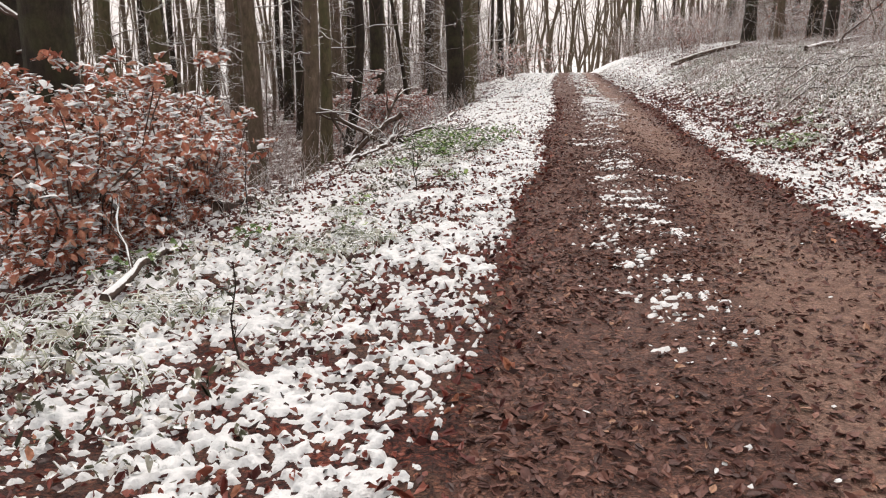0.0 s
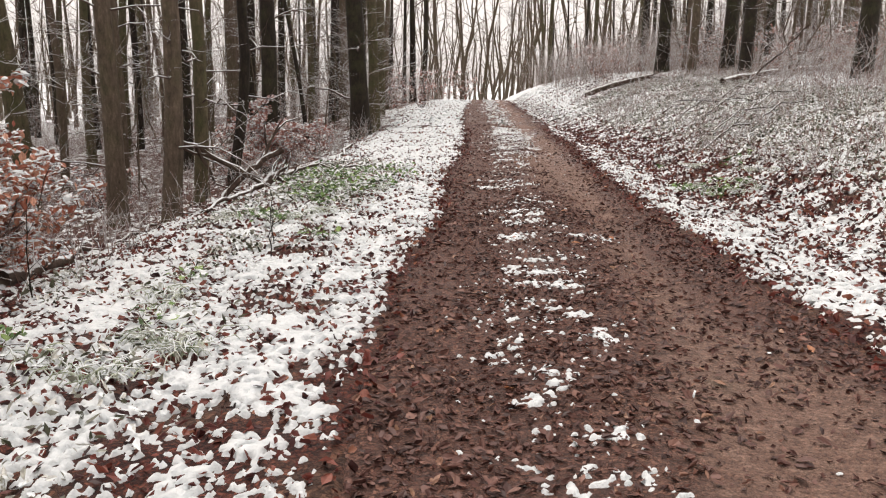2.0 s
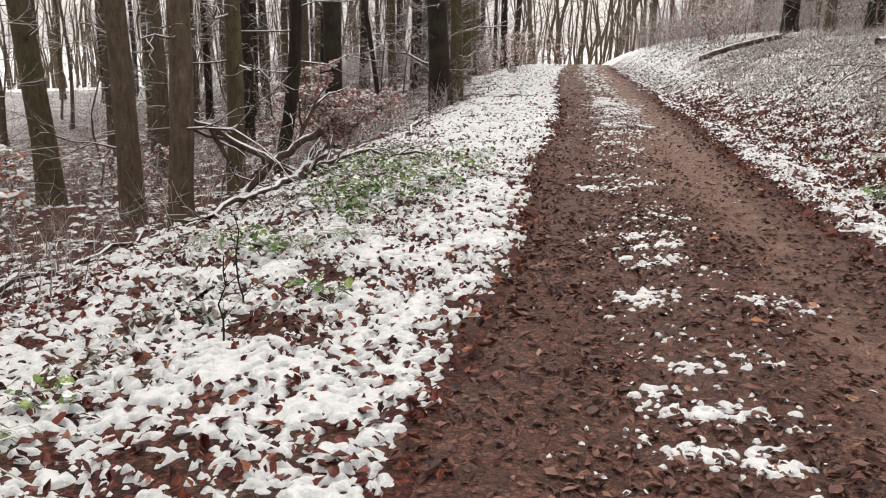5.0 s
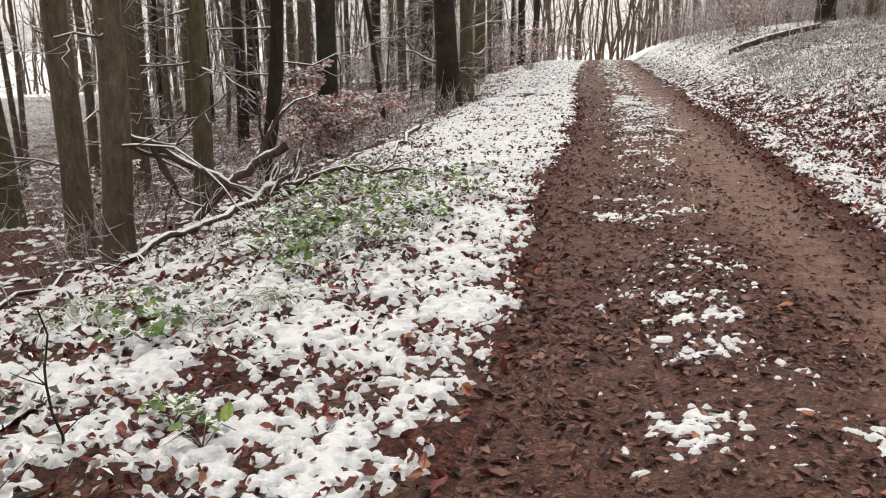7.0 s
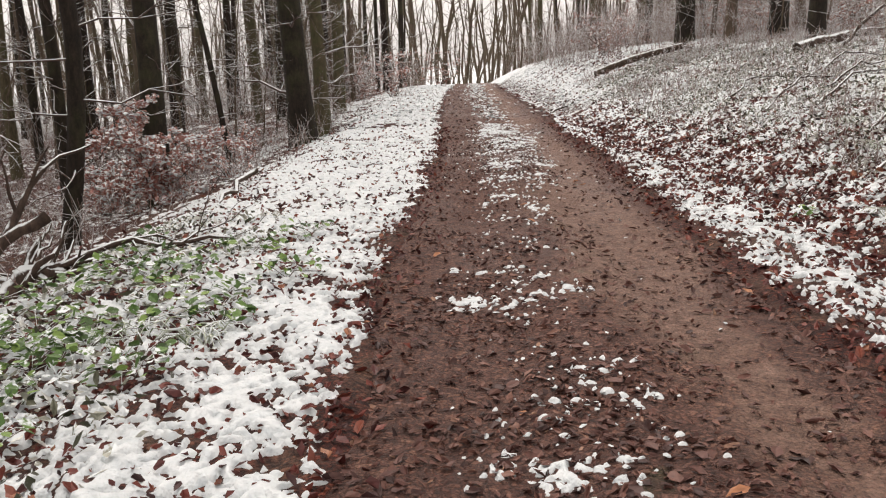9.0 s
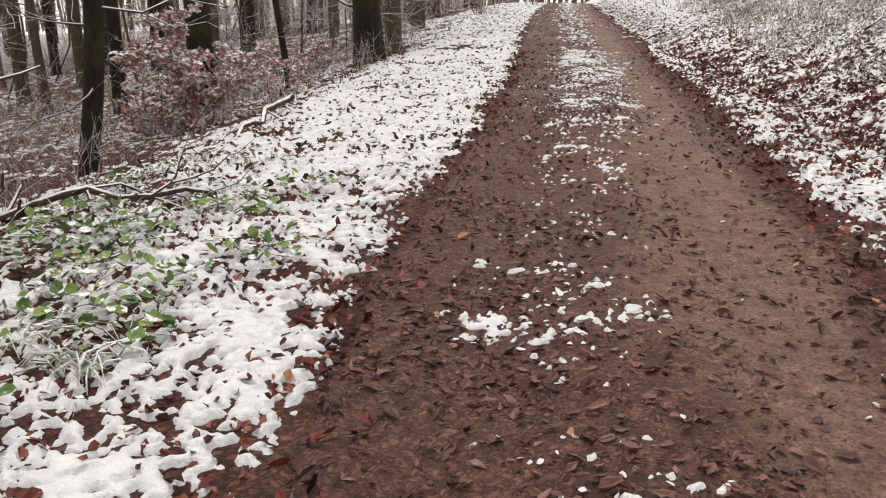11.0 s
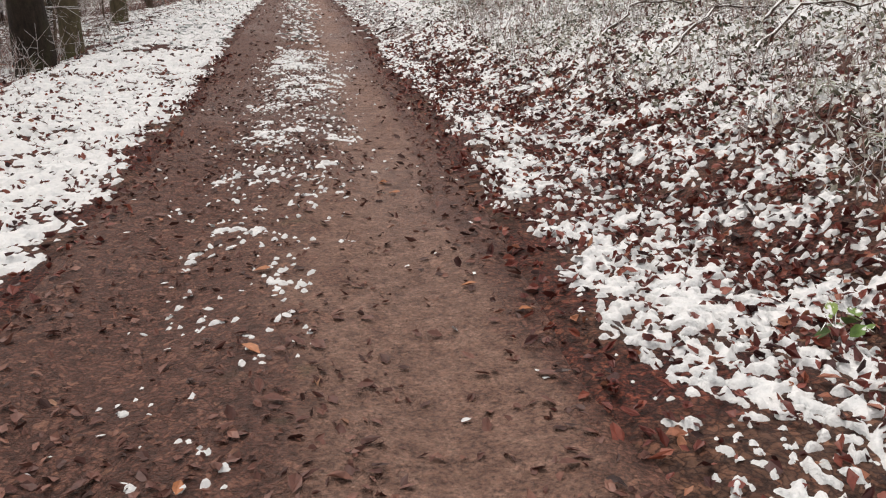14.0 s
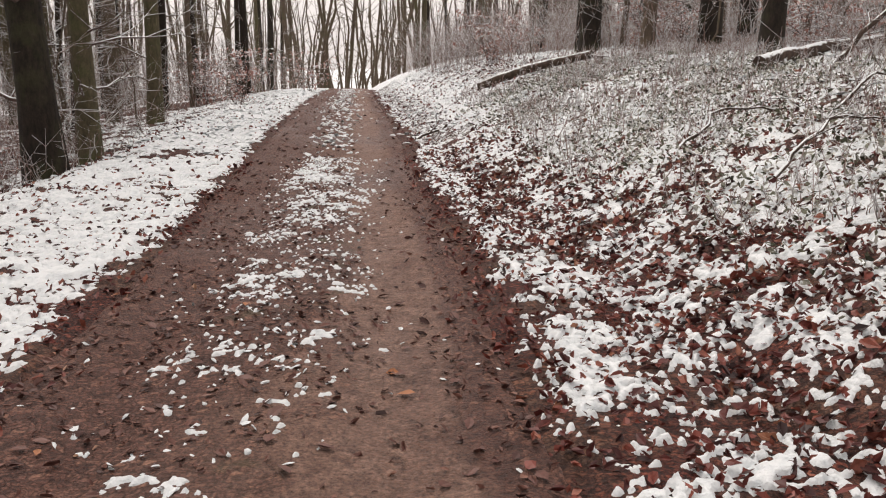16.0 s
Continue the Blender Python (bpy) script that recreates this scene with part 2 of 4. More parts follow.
def tube(heap, pts, radii, sides=6, wob=0.0, cap=True):
    """A tapered round bar along points."""
    pts, radii = np.asarray(pts, float), np.asarray(radii, float)
    way = np.gradient(pts, axis=0)
    way /= np.linalg.norm(way, axis=1)[:, None] + 1e-9
    ref = np.where(np.abs(way[:, 2:3]) > 0.9, [[1.0, 0, 0]], [[0, 0, 1.0]])
    a = np.cross(way, ref)
    a /= np.linalg.norm(a, axis=1)[:, None]
    b = np.cross(way, a)
    ang = np.linspace(0, 2 * np.pi, sides, endpoint=False)
    r = radii[:, None] * (1 + wob * rng.standard_normal((len(pts), sides)))
    v = pts[:, None] + r[..., None] * (np.cos(ang)[None, :, None] * a[:, None] + np.sin(ang)[None, :, None] * b[:, None])
    i, j = np.meshgrid(np.arange(len(pts) - 1), np.arange(sides), indexing="ij")
    k = (j + 1) % sides
    f = np.stack([i * sides + j, (i + 1) * sides + j, (i + 1) * sides + k, i * sides + k], -1).reshape(-1, 4)
    heap.add(v, f)
    if cap:
        base = heap.n - len(pts) * sides
        for row in (0, len(pts) - 1):
            ring = np.arange(sides) + base + row * sides
            heap.f.append((ring if row else ring[::-1])[None, :])


def bent(a, b, steps=6, sag=0.0, wob=0.03):
    """A crooked line from a to b."""
    a, b = np.array(a, float), np.array(b, float)
    s = np.linspace(0, 1, steps)[:, None]
    p = a + (b - a) * s
    length = np.linalg.norm(b - a)
    p[1:-1] += rng.normal(0, wob * length, (steps - 2, 3))
    p[:, 2] -= sag * np.sin(np.pi * s[:, 0])
    return p


def scatter(heap, template, faces, pos, yaw, tilt, scale, roll=None):
    """Copies of small templates, turned and scaled, joined into the heap."""
    n, k = len(pos), template.shape[-2]
    if n == 0:
        return
    t = template if template.ndim == 3 else np.broadcast_to(template, (n, k, 3))
    v = t * np.asarray(scale).reshape(n, 1, -1)
    roll = np.zeros(n) if roll is None else roll
    cr, sr = np.cos(roll)[:, None], np.sin(roll)[:, None]
    x, z = v[..., 0] * cr + v[..., 2] * sr, -v[..., 0] * sr + v[..., 2] * cr
    ct, st = np.cos(tilt)[:, None], np.sin(tilt)[:, None]
    y, z = v[..., 1] * ct - z * st, v[..., 1] * st + z * ct
    cy, sy = np.cos(yaw)[:, None], np.sin(yaw)[:, None]
    v = np.stack([x * cy - y * sy, x * sy + y * cy, z], -1) + pos[:, None]
    for f in faces:
        f = np.asarray(f)
        heap.f.append((f[None] + (np.arange(n) * k)[:, None, None]).reshape(-1, f.shape[1]) + heap.n)
    heap.v.append(v.reshape(-1, 3))
    heap.n += n * k


LEAF = np.array([(0, -0.5, 0), (0.3, -0.12, 0.07), (0.24, 0.25, 0.1), (0, 0.55, 0.04), (-0.24, 0.25, 0.1), (-0.3, -0.12, 0.07), (0, 0.05, 0.0)])
LEAF_F = [[(0, 1, 2, 6), (0, 6, 4, 5)], [(6, 2, 3), (6, 3, 4)]]

LEAVES = LEAF + np.random.default_rng(5).normal(0, 1, (24, 7, 3)) * np.array([0.075, 0.09, 0.06])


def lump_forms(count):
    """Irregular low domes, one for each of count variants."""
    ang = np.linspace(0, 2 * np.pi, 7, endpoint=False)
    out = np.zeros((count, 15, 3))
    for c in range(count):
        r = rng.uniform(0.55, 1.25, 7)
        inner = r * rng.uniform(0.5, 0.75, 7)
        out[c, 0] = (rng.normal(0, 0.12), rng.normal(0, 0.12), 0.42)
        out[c, 1:8] = np.stack([inner * np.cos(ang), inner * np.sin(ang), rng.uniform(0.26, 0.42, 7)], -1)
        out[c, 8:] = np.stack([r * np.cos(ang), r * np.sin(ang), rng.uniform(-0.12, 0.06, 7)], -1)
    return out


LUMPS = lump_forms(40)
_k = np.arange(7)
LUMP_F = [np.stack([np.zeros(7, int), 1 + _k, 1 + (_k + 1) % 7], -1), np.stack([1 + _k, 8 + _k, 8 + (_k + 1) % 7, 1 + (_k + 1) % 7], -1)]

TABLE = np.random.default_rng(3).random((256, 256))


def rough_noise(x, y, size, seed=0):
    """Smooth value noise from 0 to 1, with cells of the given size in metres."""
    x, y = np.asarray(x) / size + seed * 17.3, np.asarray(y) / size + seed * 9.1
    i, j = np.floor(x).astype(int), np.floor(y).astype(int)
    u, v = x - i, y - j
    u, v = u * u * (3 - 2 * u), v * v * (3 - 2 * v)
    g = lambda a, b: TABLE[a % 256, b % 256]
    return (g(i, j) * (1 - u) + g(i + 1, j) * u) * (1 - v) + (g(i, j + 1) * (1 - u) + g(i + 1, j + 1) * u) * v


# ---- plan: the track's two edges, the falling bank on one side and the rising one on the other ----
def edge_left(y):
    return np.interp(y, [-20, 5, 6, 8.2, 10.5, 12.5, 14, 18, 21.8, 27.7, 41, 50, 60, 90], [-0.4, -0.45, -0.58, -0.7, -0.63, -0.71, -0.88, -0.95, -1.1, -1.53, -2.4, -2.75, -3.2, -5.2])


def edge_right(y):
    return np.interp(y, [-20, 7, 9, 11.8, 13, 16, 20, 24.5, 28, 34, 37, 48, 54, 90], [2.1, 1.93, 1.75, 1.55, 1.38, 1.24, 1.17, 0.88, 0.76, 0.45, 0.33, -0.35, -0.6, -2.8])


def crest(y):
    return -0.0009 * np.maximum(np.asarray(y, float) - 52, 0) ** 2 * (y < 110) - 3.03 * (np.asarray(y) >= 110)


def ground_z(x, y):
    x, y = np.asarray(x, float), np.asarray(y, float)
    dl, dr = edge_left(y) - x, x - edge_right(y)
    side = np.interp(y, [8, 12, 30, 40], [2.3, 2.05, 1.95, 2.3])
    steep = np.interp(y, [2, 9, 13, 28, 37], [0.2, 0.25, 0.31, 0.31, 0.13])
    z = -0.02 * np.clip(dl, 0, side) - steep * np.clip(dl - side, 0, 3.0) - 0.12 * np.clip(dl - side - 3.0, 0, 6) - 0.04 * np.clip(dl - side - 9, 0, 60)
    begin = np.interp(y, [8, 15, 22, 30], [1.0, 1.1, 0.85, 0.45])
    rise = np.clip(dr - begin, 0, None)
    z = z + np.interp(y, [26, 36], [1.52, 1.72]) * np.tanh(np.interp(y, [22, 30], [0.28, 0.33]) * rise) + 0.03 * np.clip(rise - 3, 0, 80)
    off = np.clip(np.maximum(dl, dr), 0, 1)
    z = z + off * (0.1 * (rough_noise(x, y, 1.3) - 0.5) + 0.05 * (rough_noise(x, y, 0.4, 2) - 0.5))
    return z + crest(y)


PLANTS = ((-1.7, 9.8, 0.1, 10), (-2.3, 10.6, 0.2, 22), (-2.2, 8.3, 0.16, 12), (-2.0, 7.2, 0.15, 10),
          (-2.4, 14.3, 0.4, 60), (-1.9, 13.6, 0.35, 46), (-2.6, 13.2, 0.4, 46), (-2.2, 12.9, 0.3, 36), (-1.5, 14.2, 0.25, 24), (-2.9, 13.9, 0.35, 36), (-2.0, 15.0, 0.3, 30), (-2.3, 12.2, 0.25, 22), (-2.35, 12.7, 0.35, 56), (-1.75, 12.5, 0.22, 26), (-2.0, 11.8, 0.2, 16), (-1.6, 13.2, 0.2, 20), (-2.7, 14.6, 0.35, 40),
          (-2.5, 10.9, 0.25, 20), (-1.5, 9.65, 0.12, 8), (-2.6, 6.6, 0.2, 14), (2.4, 13.5, 0.4, 60), (2.6, 13.0, 0.3, 40), (2.22, 15.8, 0.12, 8), (3.0, 14.6, 0.3, 18), (-3.0, 15.2, 0.35, 30), (-1.7, 15.6, 0.25, 20), (-3.1, 5.9, 0.35, 30))


def near_part(x, y):
    """1 where the walk passes close by, fading to 0 farther off."""
    wave = 0.8 * (rough_noise(x, y, 0.9, 71) - 0.5) + 0.3 * (rough_noise(x, y, 0.2, 72) - 0.5)
    d = np.minimum(np.minimum(x + 4.3, 5.2 - x), np.minimum(y - 1.6, 28.6 - y))
    return np.clip((d + wave) / 0.7, 0, 1)


def snow_cover(x, y, rough=0.3):
    """How thickly snow lies, from 0 to 1."""
    dl, dr = edge_left(y) - x, x - edge_right(y)
    verge = np.interp(y, [4, 8, 12, 20, 30], [0.52, 0.59, 0.62, 0.66, 0.72]) * np.clip(dl / 0.25, 0, 1)
    left = np.where(dl < 2.1, verge, np.interp(dl, [2.1, 2.9, 8, 20], [0.6, 0.4, 0.42, 0.55]))
    mid = np.interp(y, [8, 16, 24, 32], [1.5, 1.4, 0.9, 0.5])
    strip = np.clip(1.4 - np.abs(dr - mid) / np.interp(y, [12, 18, 24], [0.6, 1.0, 0.5]), 0, 1) * np.interp(y, [8, 14], [0.35, 1])
    right = np.clip(dr / 0.3, 0, 1) * np.interp(y, [4, 10, 14, 18, 30], [0.62, 0.62, 0.54, 0.6, 0.66]) - np.interp(y, [9, 15], [0.04, 0.13]) * strip
    right = np.where(dr > 1.7, np.minimum(right, np.interp(dr, [1.7, 2.6, 4.0, 6.0], [0.62, 0.55, 0.58, 0.68])), right)
    c = np.where(dl > 0, left, np.where(dr > 0, right, 0.0))
    for px, py, ps, _ in PLANTS:
        c = c - 0.2 * np.exp(-((x - px) ** 2 + (y - py) ** 2) / (ps * ps)) * (c > 0.3)
    c = np.where(y > 60, np.maximum(c, 0.74), c)
    return np.clip(c + rough * (rough_noise(x, y, 0.5, 5) - 0.5) * (c > 0.02), 0, 1)


def axis_steps(lo, hi, fine, far_lo, far_hi, grow=1.12):
    a = list(np.arange(lo, hi, fine))
    step = fine
    while a[-1] < far_hi:
        step *= grow
        a.append(a[-1] + step)
    step = fine
    while a[0] > far_lo:
        step *= grow
        a.insert(0, a[0] - step)
    return np.array(a)


def sheet(xs, ys):
    X, Y = np.meshgrid(xs, ys, indexing="ij")
    i, j = np.meshgrid(np.arange(len(xs) - 1), np.arange(len(ys) - 1), indexing="ij")
    m = len(ys)
    return X, Y, np.stack([i * m + j, (i + 1) * m + j, (i + 1) * m + j + 1, i * m + j + 1], -1).reshape(-1, 4)


def vertex_values(me, name, values):
    me.attributes.new(name, "FLOAT", "POINT").data.foreach_set("value", np.asarray(values, np.float32).ravel())


# ground
X, Y, F = sheet(axis_steps(-5, 5.5, 0.06, -600, 600, 1.08), axis_steps(1.5, 24, 0.07, -500, 900, 1.035))
Z = ground_z(X, Y)
inside = (X > edge_left(Y)) & (X < edge_right(Y))
near = np.clip(np.minimum(X - edge_left(Y), edge_right(Y) - X) / 0.12, 0, 1)
Z = Z - 0.055 * near * inside + (1 - inside) * 0.035 * (rough_noise(X, Y, 0.13, 4) - 0.5)
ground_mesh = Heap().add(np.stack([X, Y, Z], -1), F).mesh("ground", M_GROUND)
vertex_values(ground_mesh, "snow", snow_cover(X, Y, 0.05) * (1.08 - 0.73 * near_part(X, Y)))
ground = tagged(new("ground", ground_mesh), "forest floor of brown leaf litter under thin snow", "ground", kind="structure")


def road_z(x, y):
    """The track's surface: two shallow ruts with a low ridge between them."""
    s = (x - edge_left(y)) / (edge_right(y) - edge_left(y))
    rut = np.exp(-((s - 0.24) / 0.1) ** 2) + np.exp(-((s - 0.76) / 0.1) ** 2)
    side = np.clip(np.minimum(s, 1 - s) / 0.05, -1, 1)
    return 0.005 - 0.025 * rut + 0.018 * np.exp(-((s - 0.5) / 0.14) ** 2) + crest(y) + 0.024 * (side - 1) + 0.016 * (rough_noise(x, y, 0.17, 6) - 0.5) + 0.03 * (rough_noise(x, y, 0.7, 7) - 0.5)


ss = np.linspace(-0.05, 1.05, 52)
ys = axis_steps(1.5, 24, 0.05, -30, 110, 1.02)
S, YY, F = sheet(ss, ys)
XX = edge_left(YY) + S * (edge_right(YY) - edge_left(YY))
road_mesh = Heap().add(np.stack([XX, YY, road_z(XX, YY)], -1), F).mesh("road", M_ROAD)
vertex_values(road_mesh, "wet", np.clip(np.interp(S, [0, 0.3, 0.55, 0.72, 0.85, 1.0], [1.2, 0.9, 0.6, 0.25, 0.4, 1.1]) + np.interp(YY, [3, 6, 9, 12.5, 14.5, 17, 20], [-0.25, 0.0, 0.3, 0.25, -0.15, -0.1, 0.1]) - 0.45 * np.clip((S - 0.5) / 0.2, 0, 1) * np.interp(YY, [6, 8], [1, 0.3]), 0, 1.2))
vertex_values(road_mesh, "strip", np.exp(-((S - 0.5) / 0.16) ** 2))
road = tagged(new("road", road_mesh), "muddy brown forest track with two wheel ruts", "track", kind="structure")


# ---- snow and leaves lying on the ground ----
def spots(count, x0, x1, y0, y1, keep):
    """Random places in a stretch of the plan, kept with the chance that keep(x, y) gives."""
    x, y = rng.uniform(x0, x1, count), rng.uniform(y0, y1, count)
    ok = rng.random(count) < keep(x, y)
    return x[ok], y[ok]


def on_ground(x, y):
    dl, dr = edge_left(y) - x, x - edge_right(y)
    return np.where((dl < 0) & (dr < 0), road_z(x, y), ground_z(x, y))


def lay(heap, forms, faces, x, y, size, lift, flat, tilt=0.35, perch=0.0, long=0.3):
    n = len(x)
    s = size * rng.uniform(0.55, 1.45, n)
    pos = np.stack([x, y, on_ground(x, y) + lift * s + rng.uniform(0, perch, n)], -1)
    t = forms[rng.integers(0, len(forms), n)] if forms.ndim == 3 else forms
    scale = np.stack([s * rng.uniform(1 - 1.4 * long, 1 + 0.4 * long, n), s * rng.uniform(1 - 0.4 * long, 1 + 1.4 * long, n), s * flat * rng.uniform(0.6, 1.4, n)], -1)
    scatter(heap, t, faces, pos, rng.uniform(0, 6.28, n), rng.normal(0, tilt, n), scale, rng.normal(0, tilt, n))


def clumped(x, y, lo, hi, size=0.16, seed=11):
    return np.clip((rough_noise(x, y, size, seed) * 0.6 + rough_noise(x, y, size * 3.1, seed + 1) * 0.4 - lo) / (hi - lo), 0, 1)


def verge_snow(x, y):
    dl, dr = edge_left(y) - x, x - edge_right(y)
    ragged = 0.22 * (rough_noise(x, y, 0.35, 31) - 0.35)
    outside = (np.maximum(dl, dr) > ragged)
    c = snow_cover(x, y)
    return outside * clumped(x, y, 0.62 - 0.5 * c, 0.86 - 0.5 * c)


snow = Heap()
for count, box, size in ((16000, (-6.5, -1.0, 27, 60), 0.06), (13000, (-1, 6, 29, 60), 0.055), (30000, (-16, -3.7, 3, 45), 0.05), (26000, (4.8, 14, 2, 45), 0.05), (14000, (-14, 14, -12, 3), 0.06)):
    x, y = spots(count, *box, verge_snow)
    lay(snow, LUMPS, LUMP_F, x, y, size, 0.05, 0.5, 0.2, 0.01)


def snow_field(x, y, grain):
    """A rough field; snow lies where it is high and leaves show where it is low."""
    wx = x + 0.04 * (rough_noise(x, y, 0.08, 61) - 0.5)
    wy = y + 0.04 * (rough_noise(x, y, 0.08, 62) - 0.5)
    c, d = 0.8, 0.6
    f = 0.29 * rough_noise(wx, wy, 0.078 * grain, 63) + 0.29 * rough_noise(c * wx + d * wy, c * wy - d * wx, 0.088 * grain, 67)
    f = f + 0.16 * rough_noise(d * wx + c * wy, d * wy - c * wx, 0.055 * grain, 64) + 0.26 * rough_noise(wx, wy, 0.19, 65)
    return f


sample = snow_field(rng.uniform(-3, 3, 40000), rng.uniform(3, 20, 40000), 0.4)
QUANT = np.quantile(sample, np.linspace(0, 1, 101))


def snow_sheet(heap, x0, x1, y0, y1, cell, grain=0.36, thick=-0.06):
    """A broken blanket of snow: it rises out of the ground and sinks back into it at its torn edges."""
    X, Y, F = sheet(np.arange(x0, x1 + cell, cell), np.arange(y0, y1 + cell, cell))
    X = X + rng.uniform(-0.15, 0.15, X.shape) * cell
    Y = Y + rng.uniform(-0.15, 0.15, Y.shape) * cell
    dl, dr = edge_left(Y) - X, X - edge_right(Y)
    out = np.maximum(dl, dr) + 0.28 * (rough_noise(X, Y, 0.3, 31) - 0.47) + 0.1 * (rough_noise(X, Y, 0.09, 32) - 0.5)
    cover = np.clip(snow_cover(X, Y) + thick, 0, 0.93) * np.clip(out / 0.12 + 0.6, 0, 1) * near_part(X, Y)
    f = snow_field(X, Y, grain)
    lack = np.interp(1 - cover, np.linspace(0, 1, 101), QUANT)
    up = np.clip((f - lack) / 0.1, -0.6, 1.0)
    body = np.where(up > 0, np.clip(up, 0, 1) ** 0.65, up * 0.9)
    Z = ground_z(X, Y) + 0.004 + body * (0.013 + 0.016 * rough_noise(X, Y, 0.1, 66))
    Z = Z + 0.035 * (rough_noise(X, Y, 0.13, 4) - 0.5)
    keep = (body.ravel()[F] > 0).any(1)
    F = F[keep]
    used, index = np.unique(F, return_inverse=True)
    V = np.stack([X, Y, Z], -1).reshape(-1, 3)[used]
    heap.add(V, index.reshape(F.shape))


snow_sheet(snow, -2.3, -0.35, 2.4, 16.5, 0.0095)
for box in ((-4.6, -2.3, 1.4, 16.5, 0.016), (-2.3, -0.35, 1.4, 2.4, 0.02), (-4.6, -0.7, 16.5, 27.2, 0.019)):
    snow_sheet(snow, *box, 0.42)
snow_sheet(snow, 1.05, 3.0, 8.0, 20.0, 0.0095, 0.36, -0.1)
snow_sheet(snow, 1.4, 5.4, 1.4, 8.0, 0.025, 0.5, -0.1)
for box in ((3.0, 5.4, 8.0, 20.0, 0.016), (0.5, 5.4, 20.0, 29.2, 0.019)):
    snow_sheet(snow, *box, 0.38, -0.1)
tagged(part("snow_cover", snow, M_SNOW), "thin broken snow lying in clumps on leaves", "snow", kind="stuff")

leaves, verge_leaves = Heap(), Heap()


def leaf_chance(x, y):
    dl, dr = edge_left(y) - x, x - edge_right(y)
    s = (x - edge_left(y)) / (edge_right(y) - edge_left(y))
    on = (dl < 0) & (dr < 0)
    litter = np.interp(y, [4, 12.5, 14.5, 17, 30], [0.9, 0.95, 0.4, 0.22, 0.3]) * (0.35 + 0.65 * clumped(x, y, 0.35, 0.6, 0.4, 21))
    bare = 1 - 0.75 * np.exp(-((s - 0.76) / 0.12) ** 2) * np.interp(y, [6, 12], [0.6, 1])
    return np.where(on, litter * bare, np.where(dl > 0, np.interp(y, [13, 17], [0.42, 0.2]), 0.45))


for count, box, size in ((36000, (-4, 4.5, 2, 11), 0.05), (46000, (-4, 4.5, 11, 24), 0.05), (12000, (-5, 4.5, 24, 50), 0.08), (11000, (-14, -3.5, 2, 40), 0.075), (8000, (4.3, 13, 2, 40), 0.075), (7000, (-12, 12, -10, 2.2), 0.07)):
    x, y = spots(count, *box, leaf_chance)
    off = np.maximum(edge_left(y) - x, x - edge_right(y)) > 0
    lay(leaves, LEAVES, LEAF_F, x[~off], y[~off], size * 0.85, 0.08, 1.2, 0.3, 0.008, 0.12)
    lay(verge_leaves, LEAVES, LEAF_F, x[off], y[off], size * 0.82, 0.1, 1.5, 0.5, 0.03, 0.12)
x, y = spots(15000, 1.0, 4.5, 9, 28, lambda x, y: np.clip(1.3 - np.abs(x - edge_right(y) - np.interp(y, [8, 16, 24, 32], [1.5, 1.4, 0.9, 0.5])) / 0.8, 0, 1) * (x > edge_right(y)))
lay(verge_leaves, LEAVES, LEAF_F, x, y, 0.055, 0.1, 1.5, 0.5, 0.04, 0.12)
x, y = spots(11000, -1.6, 2.6, 2, 27, lambda x, y: np.exp(-((np.maximum(edge_left(y) - x, x - edge_right(y)) + 0.02) / 0.14) ** 2))
lay(verge_leaves, LEAVES, LEAF_F, x, y, 0.05, 0.1, 1.5, 0.45, 0.025, 0.12)
x, y = spots(40000, -1.2, 2.4, 2, 24, lambda x, y: (x > edge_left(y)) * (x < edge_right(y)) * leaf_chance(x, y))
lay(leaves, LEAVES, LEAF_F, x, y, 0.028, 0.1, 1.4, 0.4, 0.004, 0.3)
for x0, x1, count in ((-3.2, -0.5, 1500), (1.2, 3.6, 3000)):
    x, y = spots(count, x0, x1, 2.2, 22, lambda x, y: (np.maximum(edge_left(y) - x, x - edge_right(y)) > 0.05) * (0.15 + 0.85 * clumped(x, y, 0.45, 0.6, 0.45, 23)))
    lay(verge_leaves, LEAVES, LEAF_F, x, y, 0.05, 0.25, 1.6, 0.6, 0.016, 0.15)
tagged(part("verge_leaves", verge_leaves, M_LEAF_RED, smooth=False), "dark red fallen leaves poking through the snow", "leaves", kind="stuff")
tagged(part("leaf_litter", leaves, M_LEAF, smooth=False), "wet dark red-brown beech leaves strewn on the ground", "leaves", kind="stuff")

herbs = Heap()
x, y = spots(46000, 1.5, 6.0, 8.5, 32, lambda x, y: np.clip((x - edge_right(y) - np.interp(y, [9, 16, 24], [1.7, 1.5, 1.0])) / 0.8, 0, 1) * (0.25 + 0.75 * clumped(x, y, 0.35, 0.6, 0.5, 81)))
lay(herbs, LEAVES, LEAF_F, x, y, 0.042, 0.5, 1.4, 0.7, 0.07, 0.3)
x, y = spots(9000, -3.4, -1.0, 3, 17, lambda x, y: np.clip((edge_left(y) - x - 0.7) / 0.6, 0, 1) * clumped(x, y, 0.5, 0.68, 0.5, 82))
lay(herbs, LEAVES, LEAF_F, x, y, 0.045, 0.5, 1.4, 0.6, 0.05, 0.4)
tagged(part("ground_plants", herbs, M_HERB, smooth=False), "low grey-green ground plants white with frost", "plants", kind="stuff")

crumbs = Heap()


